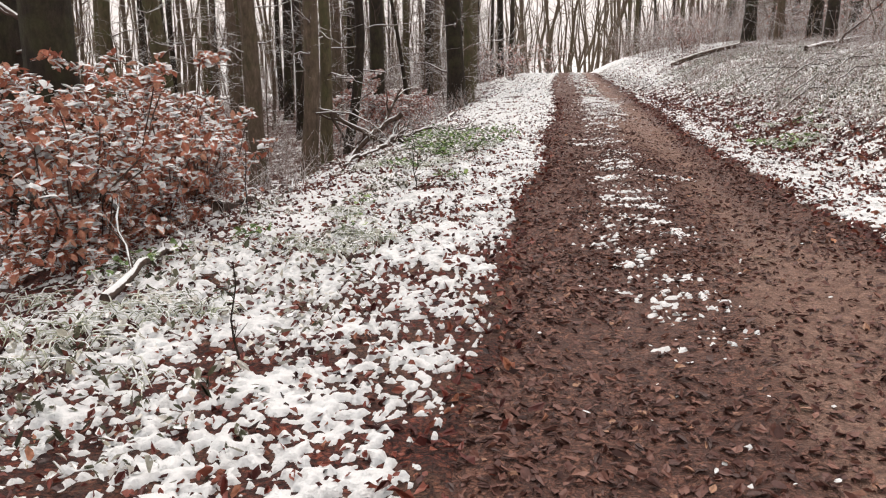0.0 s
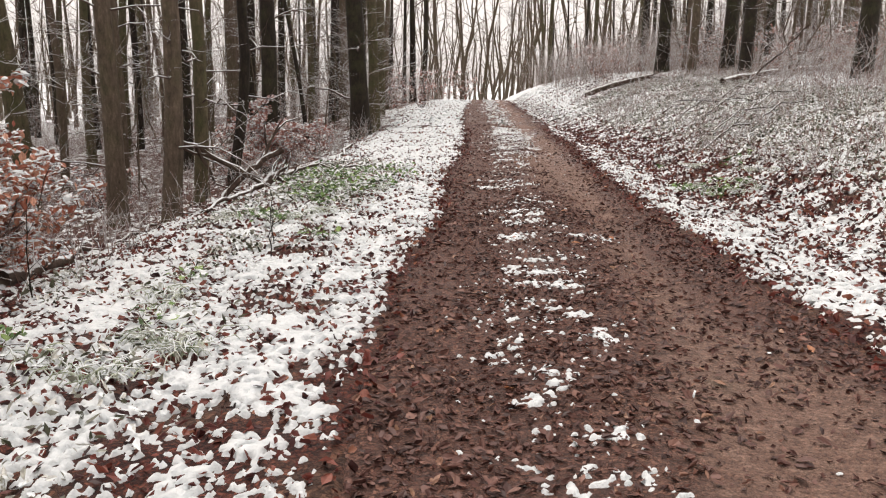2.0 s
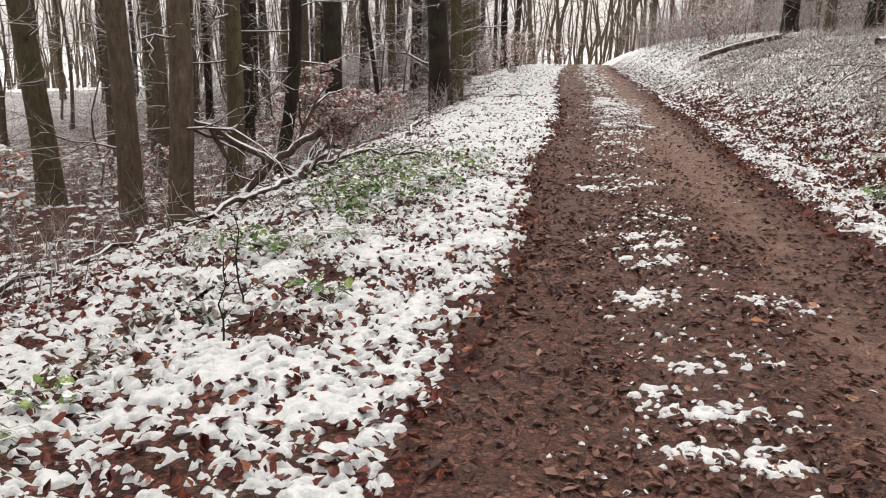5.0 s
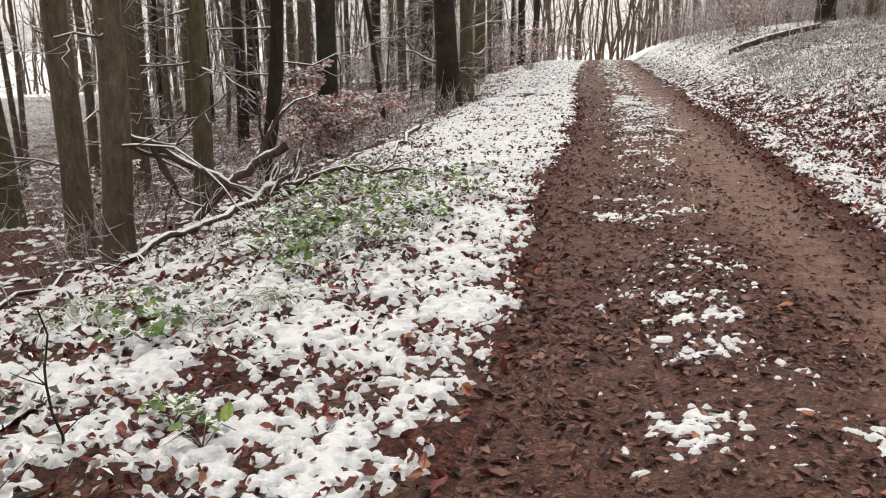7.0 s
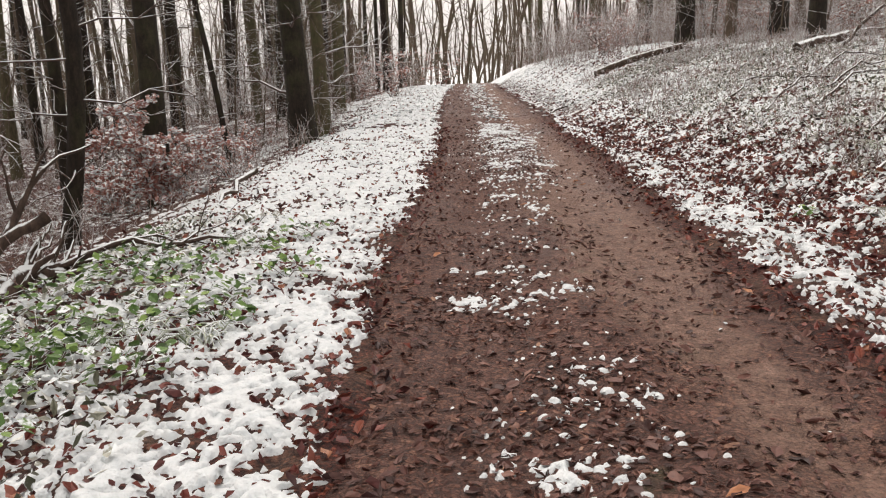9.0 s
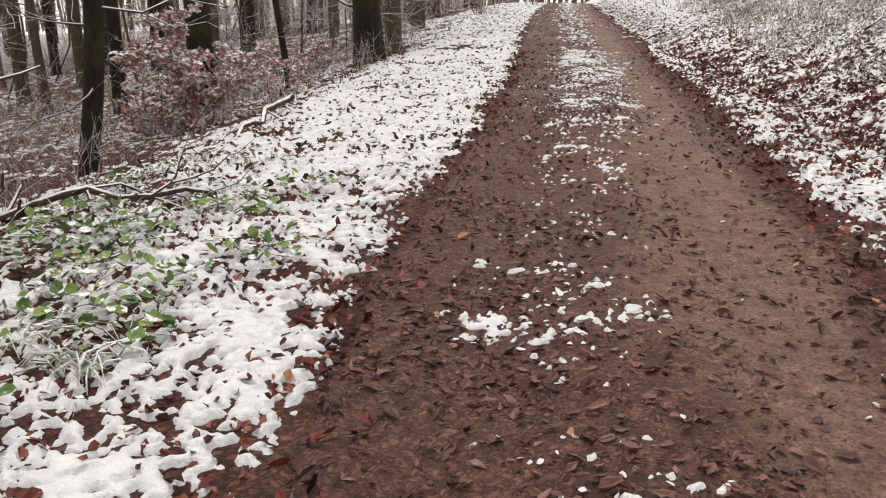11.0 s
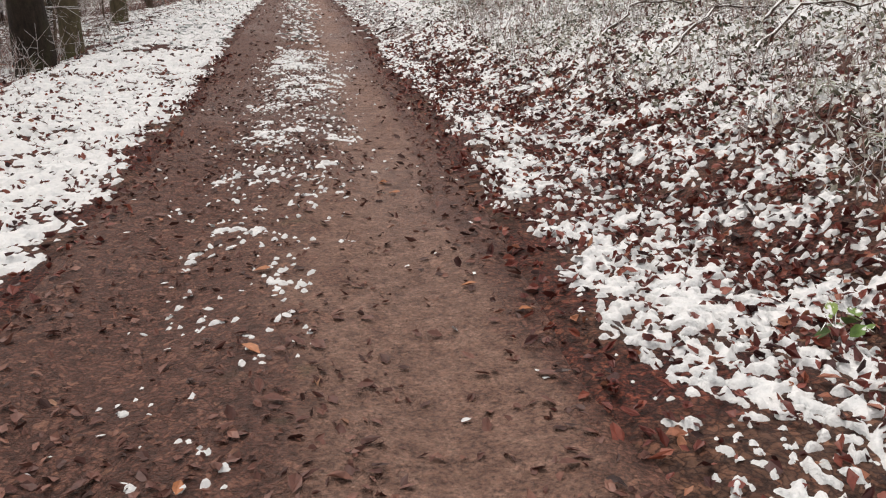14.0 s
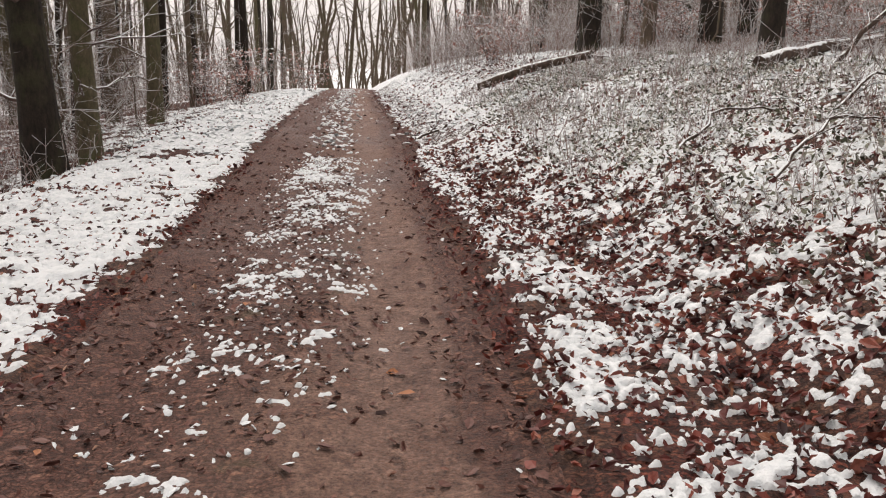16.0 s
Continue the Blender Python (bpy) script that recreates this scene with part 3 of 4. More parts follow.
def strip_snow(x, y):
    s = (x - edge_left(y)) / (edge_right(y) - edge_left(y))
    amount = np.interp(y, [5, 7, 9, 12, 15, 15.6, 18.2, 20, 22, 30, 55], [0.3, 0.5, 0.6, 0.5, 0.35, 0.08, 0.32, 0.6, 0.8, 0.9, 0.9])
    mid = np.exp(-((s - np.interp(y, [6, 10, 14, 24], [0.38, 0.38, 0.38, 0.5])) / np.interp(y, [6, 15, 18, 30], [0.11, 0.12, 0.17, 0.15])) ** 2)
    even = np.interp(y, [15, 19], [0.1, 0.4])
    return amount * mid * (even + (1 - even) * clumped(x, y, 0.42, 0.62, 0.2, 41)) + 0.012


CLOT_SPOTS = ((0.22, 8.33, 0.11), (0.28, 6.5, 0.07), (0.48, 9.23, 0.09), (0.58, 7.07, 0.08), (0.78, 10.08, 0.12), (0.16, 10.13, 0.14), (0.07, 11.58, 0.12),
              (-0.06, 14.05, 0.13), (-0.28, 13.7, 0.12), (0.05, 13.6, 0.11), (0.25, 13.9, 0.08), (0.13, 16.5, 0.07), (0.19, 18.38, 0.06), (-0.29, 20.0, 0.09), (0.45, 17.15, 0.04), (-0.23, 17.4, 0.04), (-0.31, 17.0, 0.04), (0.06, 23.5, 0.12))
X, Y, F = sheet(np.arange(-0.9, 1.2, 0.0095), np.arange(4.5, 27.0, 0.0095))
X = X + rng.uniform(-0.15, 0.15, X.shape) * 0.011
amount = np.clip(strip_snow(X, Y) * np.interp(Y, [6, 14, 18, 24], [0.33, 0.28, 0.17, 0.3]), 0, 0.5)
for px, py, ps in CLOT_SPOTS:
    amount = np.maximum(amount, 0.36 * np.exp(-((X - px) ** 2 + (Y - py) ** 2) / (1.2 * ps * ps)))
up = np.clip((snow_field(X, Y, 0.36) - np.interp(1 - amount, np.linspace(0, 1, 101), QUANT)) / 0.09, -0.6, 1) * (amount > 0.004) - 0.3 * (amount <= 0.004)
body = np.where(up > 0, np.sqrt(np.clip(up, 0, 1)), up)
keep = (body.ravel()[F] > 0).any(1)
F = F[keep]
used, index = np.unique(F, return_inverse=True)
Z = road_z(X, Y) + 0.003 + body * 0.014
crumbs.add(np.stack([X, Y, Z], -1).reshape(-1, 3)[used], index.reshape(F.shape))
for count, box, size in ((5000, (-0.7, 1.5, 3, 16), 0.011), (9000, (-1.0, 1.2, 16, 27), 0.014), (7000, (-3.5, 1.0, 27, 60), 0.045)):
    x, y = spots(count, *box, strip_snow)
    lay(crumbs, LUMPS, LUMP_F, x, y, size, 0.05, 0.6, 0.35, 0.012, 0.35)
tagged(part("snow_crumbs", crumbs, M_SNOW), "small clots of snow along the ridge of the track", "snow", kind="stuff")


# ---- trees ----
def trunk_line(height, lean, bend, steps=14):
    s = np.linspace(0, 1, steps) ** 1.5
    x = lean[0] * s * height + bend * height * 0.04 * np.sin(s * 9)
    y = lean[1] * s * height + bend * height * 0.03 * np.sin(s * 7 + 1)
    return np.stack([x, y, s * height - 0.25 * (s == 0)], -1)


def twigs(heap, start, way, length, radius, depth):
    """A limb that forks into ever thinner twigs."""
    way = way / np.linalg.norm(way)
    end = start + way * length
    pts = bent(start, end, 4, 0, 0.05)
    tube(heap, pts, np.linspace(radius, radius * 0.45, 4), 5 if radius > 0.03 else 3, 0, False)
    if depth == 0:
        return
    for k in range(3):
        at = pts[1 + k % 3] if k < 2 else pts[-1]
        turn = way + rng.normal(0, 0.55, 3) + np.array([0, 0, 0.15])
        twigs(heap, at, turn, length * rng.uniform(0.45, 0.75), radius * 0.5, depth - 1)


def make_tree(name, dia, height, lean, bend, bark, label, low=3, group="", limbs=9):
    """A bare winter tree: flared trunk, limbs and a crown of twigs."""
    tree = empty(name, pose(0, 0, 0), label, "tree", group)
    line = trunk_line(height, lean, bend)
    h = line[:, 2]
    radius = dia / 2 * (1 - 0.8 * np.clip(h, 0, None) / height) * (1 + 0.3 * np.exp(-np.clip(h, 0, None) / (dia * 0.8)))
    heap = Heap()
    tube(heap, line, radius, 14, 0.035)
    part("trunk", heap, bark, tree)
    crown = Heap()
    for k in range(limbs):
        s = rng.uniform(0.38, 0.97)
        at = np.array([np.interp(s * height, h, line[:, a]) for a in range(3)])
        ang = rng.uniform(0, 6.28)
        twigs(crown, at, np.array([math.cos(ang), math.sin(ang), rng.uniform(0.4, 1.2)]), height * 0.2 * (1.25 - s), dia * 0.16, 3)
    part("crown", crown, M_TWIG, tree, "bare twigs with a trace of snow")
    for k in range(low):
        z = rng.uniform(0.9, min(4.5, height * 0.4))
        at = np.array([np.interp(z, h, line[:, a]) for a in range(3)])
        ang = rng.uniform(0, 6.28)
        limb = Heap()
        twigs(limb, at, np.array([math.cos(ang), math.sin(ang), rng.uniform(-0.1, 0.5)]), rng.uniform(0.6, 1.5), dia * 0.06 + 0.006, 2)
        part("limb", limb, M_TWIG, tree, "thin bare side branch lined with snow")
    return tree


def stand(tree, x, y, turn=0.0):
    tree.matrix_basis = pose(x, y, float(ground_z(x, y)), 0, 0, turn)
    return tree


G = "trees beside the track"
SLOPE_TREES = [  # x, y, diameter, lean x, lean y, bend, bark, label
    (-5.44, 16.85, 0.25, -0.005, 0, 0.15, M_BARK_GREEN, "slim straight beech with smooth greenish bark"),
    (-4.8, 14.0, 0.27, -0.006, 0, 0.25, M_BARK_GREY, "beech trunk with brown-grey bark beside fallen branches"),
    (-6.4, 15.7, 0.32, -0.03, 0, 0.1, M_BARK_GREY, "stout grey-brown trunk leaning slightly"),
    (-5.75, 19.1, 0.23, 0.035, 0, 0.5, M_BARK_DARK, "thin dark crooked trunk leaning over"),
    (-5.98, 22.85, 0.42, 0.0, 0, 0.05, M_BARK_DARK, "dark straight trunk rising out of a leafy bush"),
    (-4.65, 27.7, 0.56, -0.06, 0, 0.08, M_BARK_DARK, "thick dark trunk with moss at the shoulder"),
    (-4.5, 29.2, 0.36, -0.03, 0, 0.08, M_BARK_GREEN, "slimmer mossy trunk close beside a thicker one"),
    (-8.6, 20.5, 0.26, -0.02, 0, 0.1, M_BARK_GREY, "grey trunk lower down the slope"),
    (-9.8, 31.2, 0.42, 0.0, 0, 0.1, M_BARK_GREY, "pale grey trunk in the wood"),
    (-5.9, 26.4, 0.13, -0.15, 0, 0.1, M_BARK_DARK, "thin slanting dark stem"),
    (-5.65, 37.1, 0.4, 0.0, 0, 0.1, M_BARK_GREEN, "slim mossy trunk at the verge"),
    (-8.0, 41.0, 0.45, 0.0, 0, 0.1, M_BARK_GREY, "thick grey trunk farther along the verge"),
    (-9.3, 18.0, 0.42, -0.1, 0, 0.1, M_BARK_GREEN, "mossy green trunk behind a leafy sapling"),
    (-5.1, 8.0, 0.5, -0.01, 0, 0.05, M_BARK_DARK, "thick dark trunk behind a beech sapling"),
    (-9.9, 22.2, 0.2, 0.02, 0, 0.3, M_BARK_GREY, "thin grey trunk down the slope"),
]
BANK_TREES = [
    (5.5, 36.8, 0.52, 0.0, 0, 0.05, M_BARK_DARK, "dark thick trunk at the end of a fallen log"),
    (6.2, 36.2, 0.15, 0.0, 0, 0.2, M_BARK_GREY, "thin young trunk on the bank"),
    (5.9, 33.0, 0.3, 0.0, 0, 0.1, M_BARK_GREY, "grey-brown trunk on the bank"),
    (6.85, 32.0, 0.46, 0.0, 0, 0.1, M_BARK_DARK, "dark trunk with twigs at its foot on the bank"),
    (6.5, 28.2, 0.36, 0.0, 0, 0.1, M_BARK_DARK, "dark trunk high on the bank"),
    (7.5, 22.2, 0.42, 0.0, 0, 0.1, M_BARK_DARK, "broad dark trunk high on the snowy bank"),
]
NEAR = SLOPE_TREES + BANK_TREES
for x, y, d, lx, ly, b, bark, label in NEAR:
    stand(make_tree("tree", d, 13 + 12 * d, (lx, ly), b, bark, label, 6 if d < 0.4 else 2, G), x, y)

# the wood behind: a few kinds of tree, set out many times
KINDS = []
for k, (d, hgt, b, bark) in enumerate(((0.22, 15, 0.15, M_BARK_GREY), (0.32, 19, 0.1, M_BARK_GREEN), (0.42, 21, 0.08, M_BARK_DARK), (0.14, 11, 0.3, M_BARK_GREY), (0.28, 18, 0.12, M_BARK_DARK), (0.1, 8, 0.4, M_BARK_GREY))):
    KINDS.append(make_tree("tree", d, hgt, (rng.normal(0, 0.02), 0), b, bark, ("slender grey beech in the wood", "mossy beech in the wood", "dark stout beech in the wood", "young thin tree in the wood", "dark slim beech in the wood", "thin sapling tree in the wood")[k], 2, "trees of the wood"))
taken = [(t[0], t[1]) for t in NEAR]
first = set()


def plant(count, x0, x1, y0, y1, gap):
    done = 0
    for _ in range(count * 12):
        if done == count:
            return
        x, y = rng.uniform(x0, x1), rng.uniform(y0, y1)
        if edge_left(y) - 3.4 < x < edge_right(y) + (5.0 if y < 42 else 1.6):
            continue
        if min((x - a) ** 2 + (y - b) ** 2 for a, b in taken) < gap * gap:
            continue
        taken.append((x, y))
        done += 1
        k = int(rng.integers(0, len(KINDS)))
        m = pose(x, y, float(ground_z(x, y)) - 0.05, 0, 0, rng.uniform(0, 360))
        if k not in first:
            first.add(k)
            KINDS[k].matrix_basis = m
        else:
            copy_thing(KINDS[k], m)


plant(20, -20, -8.6, 19, 34, 1.6)
plant(58, -30, -5, 32, 64, 1.5)
plant(60, -30, 26, 60, 95, 1.4)
plant(52, 4, 26, 35, 62, 1.3)
plant(10, 9, 18, 16, 33, 2.0)
plant(12, -16, -7, 4, 17, 1.8)
plant(10, -14, 14, -25, -3, 2.5)



def make_young_tree(k):
    """A thin young tree with many near-level side twigs."""
    tree = empty("young_tree", pose(0, 0, 0), "thin young tree with bare twigs lined with snow", "tree", "young trees under the wood")
    height = rng.uniform(2.6, 6.5)
    stem, spray = Heap(), Heap()
    r = 0.008 + 0.004 * height
    pts = bent((0, 0, -0.1), (rng.normal(0, 0.12) * height, rng.normal(0, 0.12) * height, height), 8, 0, 0.016)
    tube(stem, pts, np.linspace(r, 0.006, 8), 6)
    part("stem", stem, M_BARK_GREY, tree)
    for q in range(int(5 + 2.6 * height)):
        at = pts[rng.integers(1, 8)] + (pts[1] - pts[0]) * rng.uniform(-0.5, 0.0)
        ang = rng.uniform(0, 6.28)
        twigs(spray, at, np.array([math.cos(ang), math.sin(ang), rng.uniform(-0.15, 0.5)]), rng.uniform(0.45, 1.3), r * 0.42, 2)
    tagged(part("twigwork", spray, M_BRUSH if k % 2 else M_TWIG, tree, "fine twigs lined with snow"), kind="stuff")
    return tree


YOUNG = [make_young_tree(k) for k in range(9)]
placed = 0
for x0, x1, y0, y1, count in ((-15, -5, 15, 34, 26), (-7, -4.6, 25, 40, 8), (-22, -5.5, 34, 62, 44), (6.2, 15, 24, 42, 26), (4, 18, 42, 64, 34)):
    for _ in range(count):
        y = rng.uniform(y0, y1)
        x = rng.uniform(x0, x1)
        if edge_left(y) - 3.0 < x < edge_right(y) + 3.4 or min((x - a) ** 2 + (y - b) ** 2 for a, b in taken) < 0.3:
            continue
        m = pose(x, y, float(ground_z(x, y)), 0, 0, rng.uniform(0, 360))
        if placed < len(YOUNG):
            YOUNG[placed].matrix_basis = m
        else:
            copy_thing(YOUNG[placed % len(YOUNG)], m)
        placed += 1

far = Heap()
for _ in range(680):
    y = rng.uniform(72, 190)
    x = rng.uniform(-0.75, 0.75) * y
    z = float(ground_z(x, y))
    hgt, r = rng.uniform(9, 22), rng.uniform(0.07, 0.24)
    top = np.array([x + rng.normal(0, 1.8), y, z + hgt])
    pts = bent((x, y, z - 0.5), top, 6, 0, 0.014)
    tube(far, pts, np.linspace(r, r * 0.25, 6), 5)
    for k in range(9):
        at = pts[rng.integers(1, 6)] + np.array([0, 0, rng.uniform(-1, 1)])
        tube(far, bent(at, at + np.array([rng.normal(0, 1.6), rng.normal(0, 1), rng.uniform(0.6, 3)]), 4, 0, 0.06), np.linspace(r * 0.25, 0.012, 4), 3, 0, False)
tagged(part("distant_wood", far, M_BARK_GREY), "far bare winter trees standing close together", "woodland", kind="stuff")


# ---- undergrowth ----
def brush(heap, count, box, height, keep):
    """Thin upright twigs, each with side shoots."""
    x, y = spots(count, *box, keep)
    for a, b in zip(x, y):
        base = np.array([a, b, float(ground_z(a, b))])
        h = height * rng.uniform(0.4, 1.3)
        tip = base + np.array([rng.normal(0, 0.3) * h, rng.normal(0, 0.3) * h, h])
        pts = bent(base, tip, 4, 0, 0.06)
        r = rng.uniform(0.003, 0.007) * (1 + max(b - 20, 0) * 0.025)
        tube(heap, pts, np.linspace(r, r * 0.4, 4), 3, 0, False)
        for k in range(3):
            at = pts[1 + k % 2] * 0.5 + pts[2] * 0.5
            tube(heap, np.array([at, at + rng.normal(0, 0.28, 3) * h + np.array([0, 0, 0.2 * h])]), [r * 0.6, r * 0.3], 3, 0, False)


low = Heap()
brush(low, 3800, (-13, -3.2, 6, 34), 0.5, lambda x, y: 0.9 * (edge_left(y) - x > 2.4) * clumped(x, y, 0.3, 0.6, 0.8, 51))
brush(low, 2600, (-22, -4, 26, 62), 1.9, lambda x, y: 0.8 * (edge_left(y) - x > np.interp(y, [26, 34, 40], [5.0, 4.0, 2.8])) * clumped(x, y, 0.35, 0.6, 1.5, 52))
brush(low, 3000, (-30, 24, 56, 100), 2.4, lambda x, y: ((x < edge_left(y) - 2) | (x > edge_right(y) + 2)) * clumped(x, y, 0.2, 0.5, 3.0, 57))
tagged(part("undergrowth", low, M_BRUSH), "tangle of thin frosted brown twigs on the slope", "undergrowth", kind="stuff")
bank = Heap()
brush(bank, 12000, (1.6, 9, 8, 34), 0.22, lambda x, y: (x - edge_right(y) > np.interp(y, [8, 16, 24], [2.0, 1.6, 1.4])) * clumped(x, y, 0.35, 0.6, 0.7, 53))
brush(bank, 3000, (0.5, 14, 35, 64), 1.8, lambda x, y: (x - edge_right(y) > 2.2) * clumped(x, y, 0.3, 0.55, 2.0, 54))
brush(bank, 4200, (5.5, 17, 18, 42), 0.95, lambda x, y: clumped(x, y, 0.3, 0.55, 1.2, 56))
tagged(part("bank_brush", bank, M_BRUSH), "frosted thin bramble stems on the rising bank", "undergrowth", kind="stuff")


def make_bush(x, y, height, spread, count, leaf, label, snowy=0.5, size=0.085):
    """A young beech that keeps its dry leaves, with snow lying on them."""
    z = float(ground_z(x, y))
    bush = empty("beech_sapling", pose(x, y, z), label, "bush", "saplings beside the track")
    tips, fine = [], Heap()
    for k in range(9):
        stems = Heap()
        ang = rng.uniform(0, 6.28)
        top = np.array([math.cos(ang) * spread * rng.uniform(0.2, 0.9), math.sin(ang) * spread * rng.uniform(0.2, 0.9), height * rng.uniform(0.6, 1.05)])
        pts = bent((rng.normal(0, 0.05), rng.normal(0, 0.05), -0.05), top, 6, 0, 0.04)
        tube(stems, pts, np.linspace(0.012, 0.004, 6), 5)
        for q in range(9):
            i = rng.integers(1, 6)
            end = pts[i] + np.array([rng.normal(0, 0.3), rng.normal(0, 0.3), rng.normal(0.02, 0.1)]) * spread
            tube(fine, bent(pts[i], end, 3, 0, 0.05), [0.005, 0.003, 0.002], 3, 0, False)
            tips.append((pts[i], end))
        part("stem", stems, M_TWIG, bush)
    tagged(part("twigwork", fine, M_TWIG, bush), kind="stuff")
    tips = np.array(tips)
    pick = tips[rng.integers(0, len(tips), count)]
    at = pick[:, 0] + (pick[:, 1] - pick[:, 0]) * rng.uniform(0.15, 1.1, count)[:, None] + rng.normal(0, 0.035, (count, 3))
    at[:, 2] = np.maximum(at[:, 2], 0.05)
    foliage = Heap()
    s = size * rng.uniform(0.6, 1.3, count)
    scatter(foliage, LEAF, LEAF_F, at, rng.uniform(0, 6.28, count), rng.normal(-0.5, 0.5, count), s[:, None], rng.normal(0, 0.6, count))
    tagged(part("foliage", foliage, leaf, bush, "dry red-brown leaves still hanging", False), kind="stuff")
    load = rng.random(count) < snowy * np.clip(at[:, 2] / height + 0.3, 0, 1)
    caps = Heap()
    m = int(load.sum())
    scatter(caps, LUMPS[rng.integers(0, 40, m)], LUMP_F, at[load] + np.array([0, 0, 0.012]), rng.uniform(0, 6.28, m), rng.normal(0, 0.3, m), np.stack([s[load] * 0.45, s[load] * 0.5, s[load] * 0.3], -1), rng.normal(0, 0.3, m))
    tagged(part("snow_dusting", caps, M_SNOW, bush, "small caps of snow on the leaves"), kind="stuff")
    return bush


RED = "leafy young beech with red-brown dry leaves and snow"
for x, y, h, sp, n in ((-3.7, 6.2, 1.3, 0.8, 1500), (-4.5, 7.0, 1.9, 1.0, 2400), (-3.95, 7.7, 1.3, 0.8, 1500), (-4.5, 8.6, 1.7, 0.9, 2000), (-5.4, 9.4, 1.8, 1.0, 2000), (-5.0, 10.6, 1.45, 0.9, 1500), (-4.15, 8.9, 1.25, 0.8, 1400), (-3.95, 6.9, 1.0, 0.7, 1200), (-6.1, 12.0, 1.4, 0.8, 1000)):
    make_bush(x, y, h, sp, n, M_BEECH, RED)
FROST = "low frosted bush with pinkish brown leaves round a trunk"
for x, y, h, sp, n in ((-5.55, 21.9, 1.5, 1.15, 4600), (-6.9, 23.1, 1.0, 0.9, 1500), (-5.3, 24.2, 0.7, 0.8, 500), (-7.0, 30.0, 0.9, 0.9, 500), (-4.6, 43.0, 1.6, 1.3, 800), (-6.2, 46.0, 1.8, 1.4, 800), (3.6, 42.0, 1.6, 1.3, 700), (6.8, 36.5, 1.5, 1.2, 600), (5.0, 46.0, 1.8, 1.6, 700), (8.2, 30.5, 1.3, 1.1, 500), (9.6, 27.0, 1.4, 1.1, 500), (7.6, 35.5, 1.5, 1.2, 600), (10.5, 33.0, 1.5, 1.2, 500), (11.0, 24.0, 1.4, 1.1, 400), (-7.5, 27.5, 0.8, 0.9, 500), (-8.2, 18.5, 0.7, 0.8, 400), (-3.6, 56.0, 1.8, 1.6, 700)):
    make_bush(x, y, h, sp, n, M_BEECH_FROST, FROST, 0.3)


# ---- fallen wood ----
def make_branch(name, pts, r0, r1, label, category="branch", forks=4, group="fallen wood", fork_len=0.5):
    """A fallen branch with side shoots, lying on the ground; snow lies along its top."""
    pts = np.array(pts, float)
    line = np.concatenate([bent(a, b, 6, 0, 0.008 if category == "log" else 0.024)[:-1] for a, b in zip(pts[:-1], pts[1:])] + [pts[-1:]])
    base = line[0].copy()
    thing = empty(name, pose(*base), label, category, group)
    heap = Heap()
    tube(heap, line - base, np.linspace(r0, r1, len(line)), 9 if r0 > 0.05 else 6, 0.05)
    part("stem", heap, M_DEAD, thing)
    for k in range(forks):
        i = rng.integers(len(line) // 4, len(line) - 1)
        way = line[i + 1] - line[i]
        way = way / np.linalg.norm(way) + rng.normal(0, 0.5, 3) * np.array([1, 1, 0.35])
        fork = Heap()
        twigs(fork, line[i] - base, way, fork_len * rng.uniform(0.5, 1.2), max(r1 * 0.8, r0 * 0.3), 1)
        part("side_shoot", fork, M_DEAD, thing)
    return thing


def gz(x, y, up=0.0):
    return (x, y, float(ground_z(x, y)) + up)


PILE = "dead snow-lined branch lying across a heap of branches"
make_branch("fallen_branch", [(-4.8, 14.1, 0.6), (-4.2, 14.3, 0.24), gz(-3.5, 14.55, 0.06)], 0.032, 0.045, PILE, forks=3)
make_branch("fallen_branch", [gz(-4.1, 14.3, 0.05), (-3.75, 14.5, 0.08), (-3.35, 14.75, 0.34)], 0.045, 0.045, PILE, forks=1)
make_branch("fallen_branch", [gz(-3.7, 14.6, 0.1), gz(-3.0, 14.9, 0.12), gz(-2.2, 15.3, 0.06)], 0.035, 0.015, "long dead branch lined with snow at the verge", forks=5, fork_len=0.7)
make_branch("fallen_branch", [gz(-3.5, 14.5, 0.06), gz(-3.65, 13.5, 0.04), gz(-3.75, 12.6, 0.03)], 0.04, 0.025, PILE, forks=3)
make_branch("fallen_branch", [(-4.7, 14.1, 0.42), (-4.1, 14.35, 0.2), gz(-3.5, 14.45, 0.05)], 0.02, 0.028, PILE, forks=2)
make_branch("fallen_branch", [gz(-3.55, 14.4, 0.02), gz(-3.45, 14.55, 0.16), gz(-3.3, 14.75, 0.05)], 0.075, 0.05, "broken rotten stub among fallen branches", forks=9, fork_len=0.4)
make_branch("fallen_log", [gz(-3.75, 8.5, 0.08), gz(-3.95, 9.8, 0.07)], 0.075, 0.06, "dark rotten log with snow at the edge of the slope", "log", 1)
make_branch("fallen_branch", [gz(-4.3, 9.9, 0.04), gz(-4.7, 12.1, 0.06), gz(-4.75, 13.5, 0.05)], 0.035, 0.015, "long thin dead branch along the shoulder", forks=3)
make_branch("fallen_branch", [gz(-2.72, 4.9, 0.05), gz(-2.9, 5.7, 0.09), gz(-3.1, 6.5, 0.05)], 0.035, 0.02, "crooked branch capped with snow", forks=2)
make_branch("fallen_branch", [gz(-3.3, 19.6, 0.12), gz(-3.2, 18.2, 0.08), gz(-3.1, 17.0, 0.04)], 0.035, 0.015, "dead branch lying along the verge", forks=3)
make_branch("fallen_log", [gz(2.4, 33.6, 0.12), gz(3.4, 33.0, 0.1), gz(4.55, 32.2, 0.14)], 0.11, 0.08, "fallen log with snow on top on the bank", "log", 2)
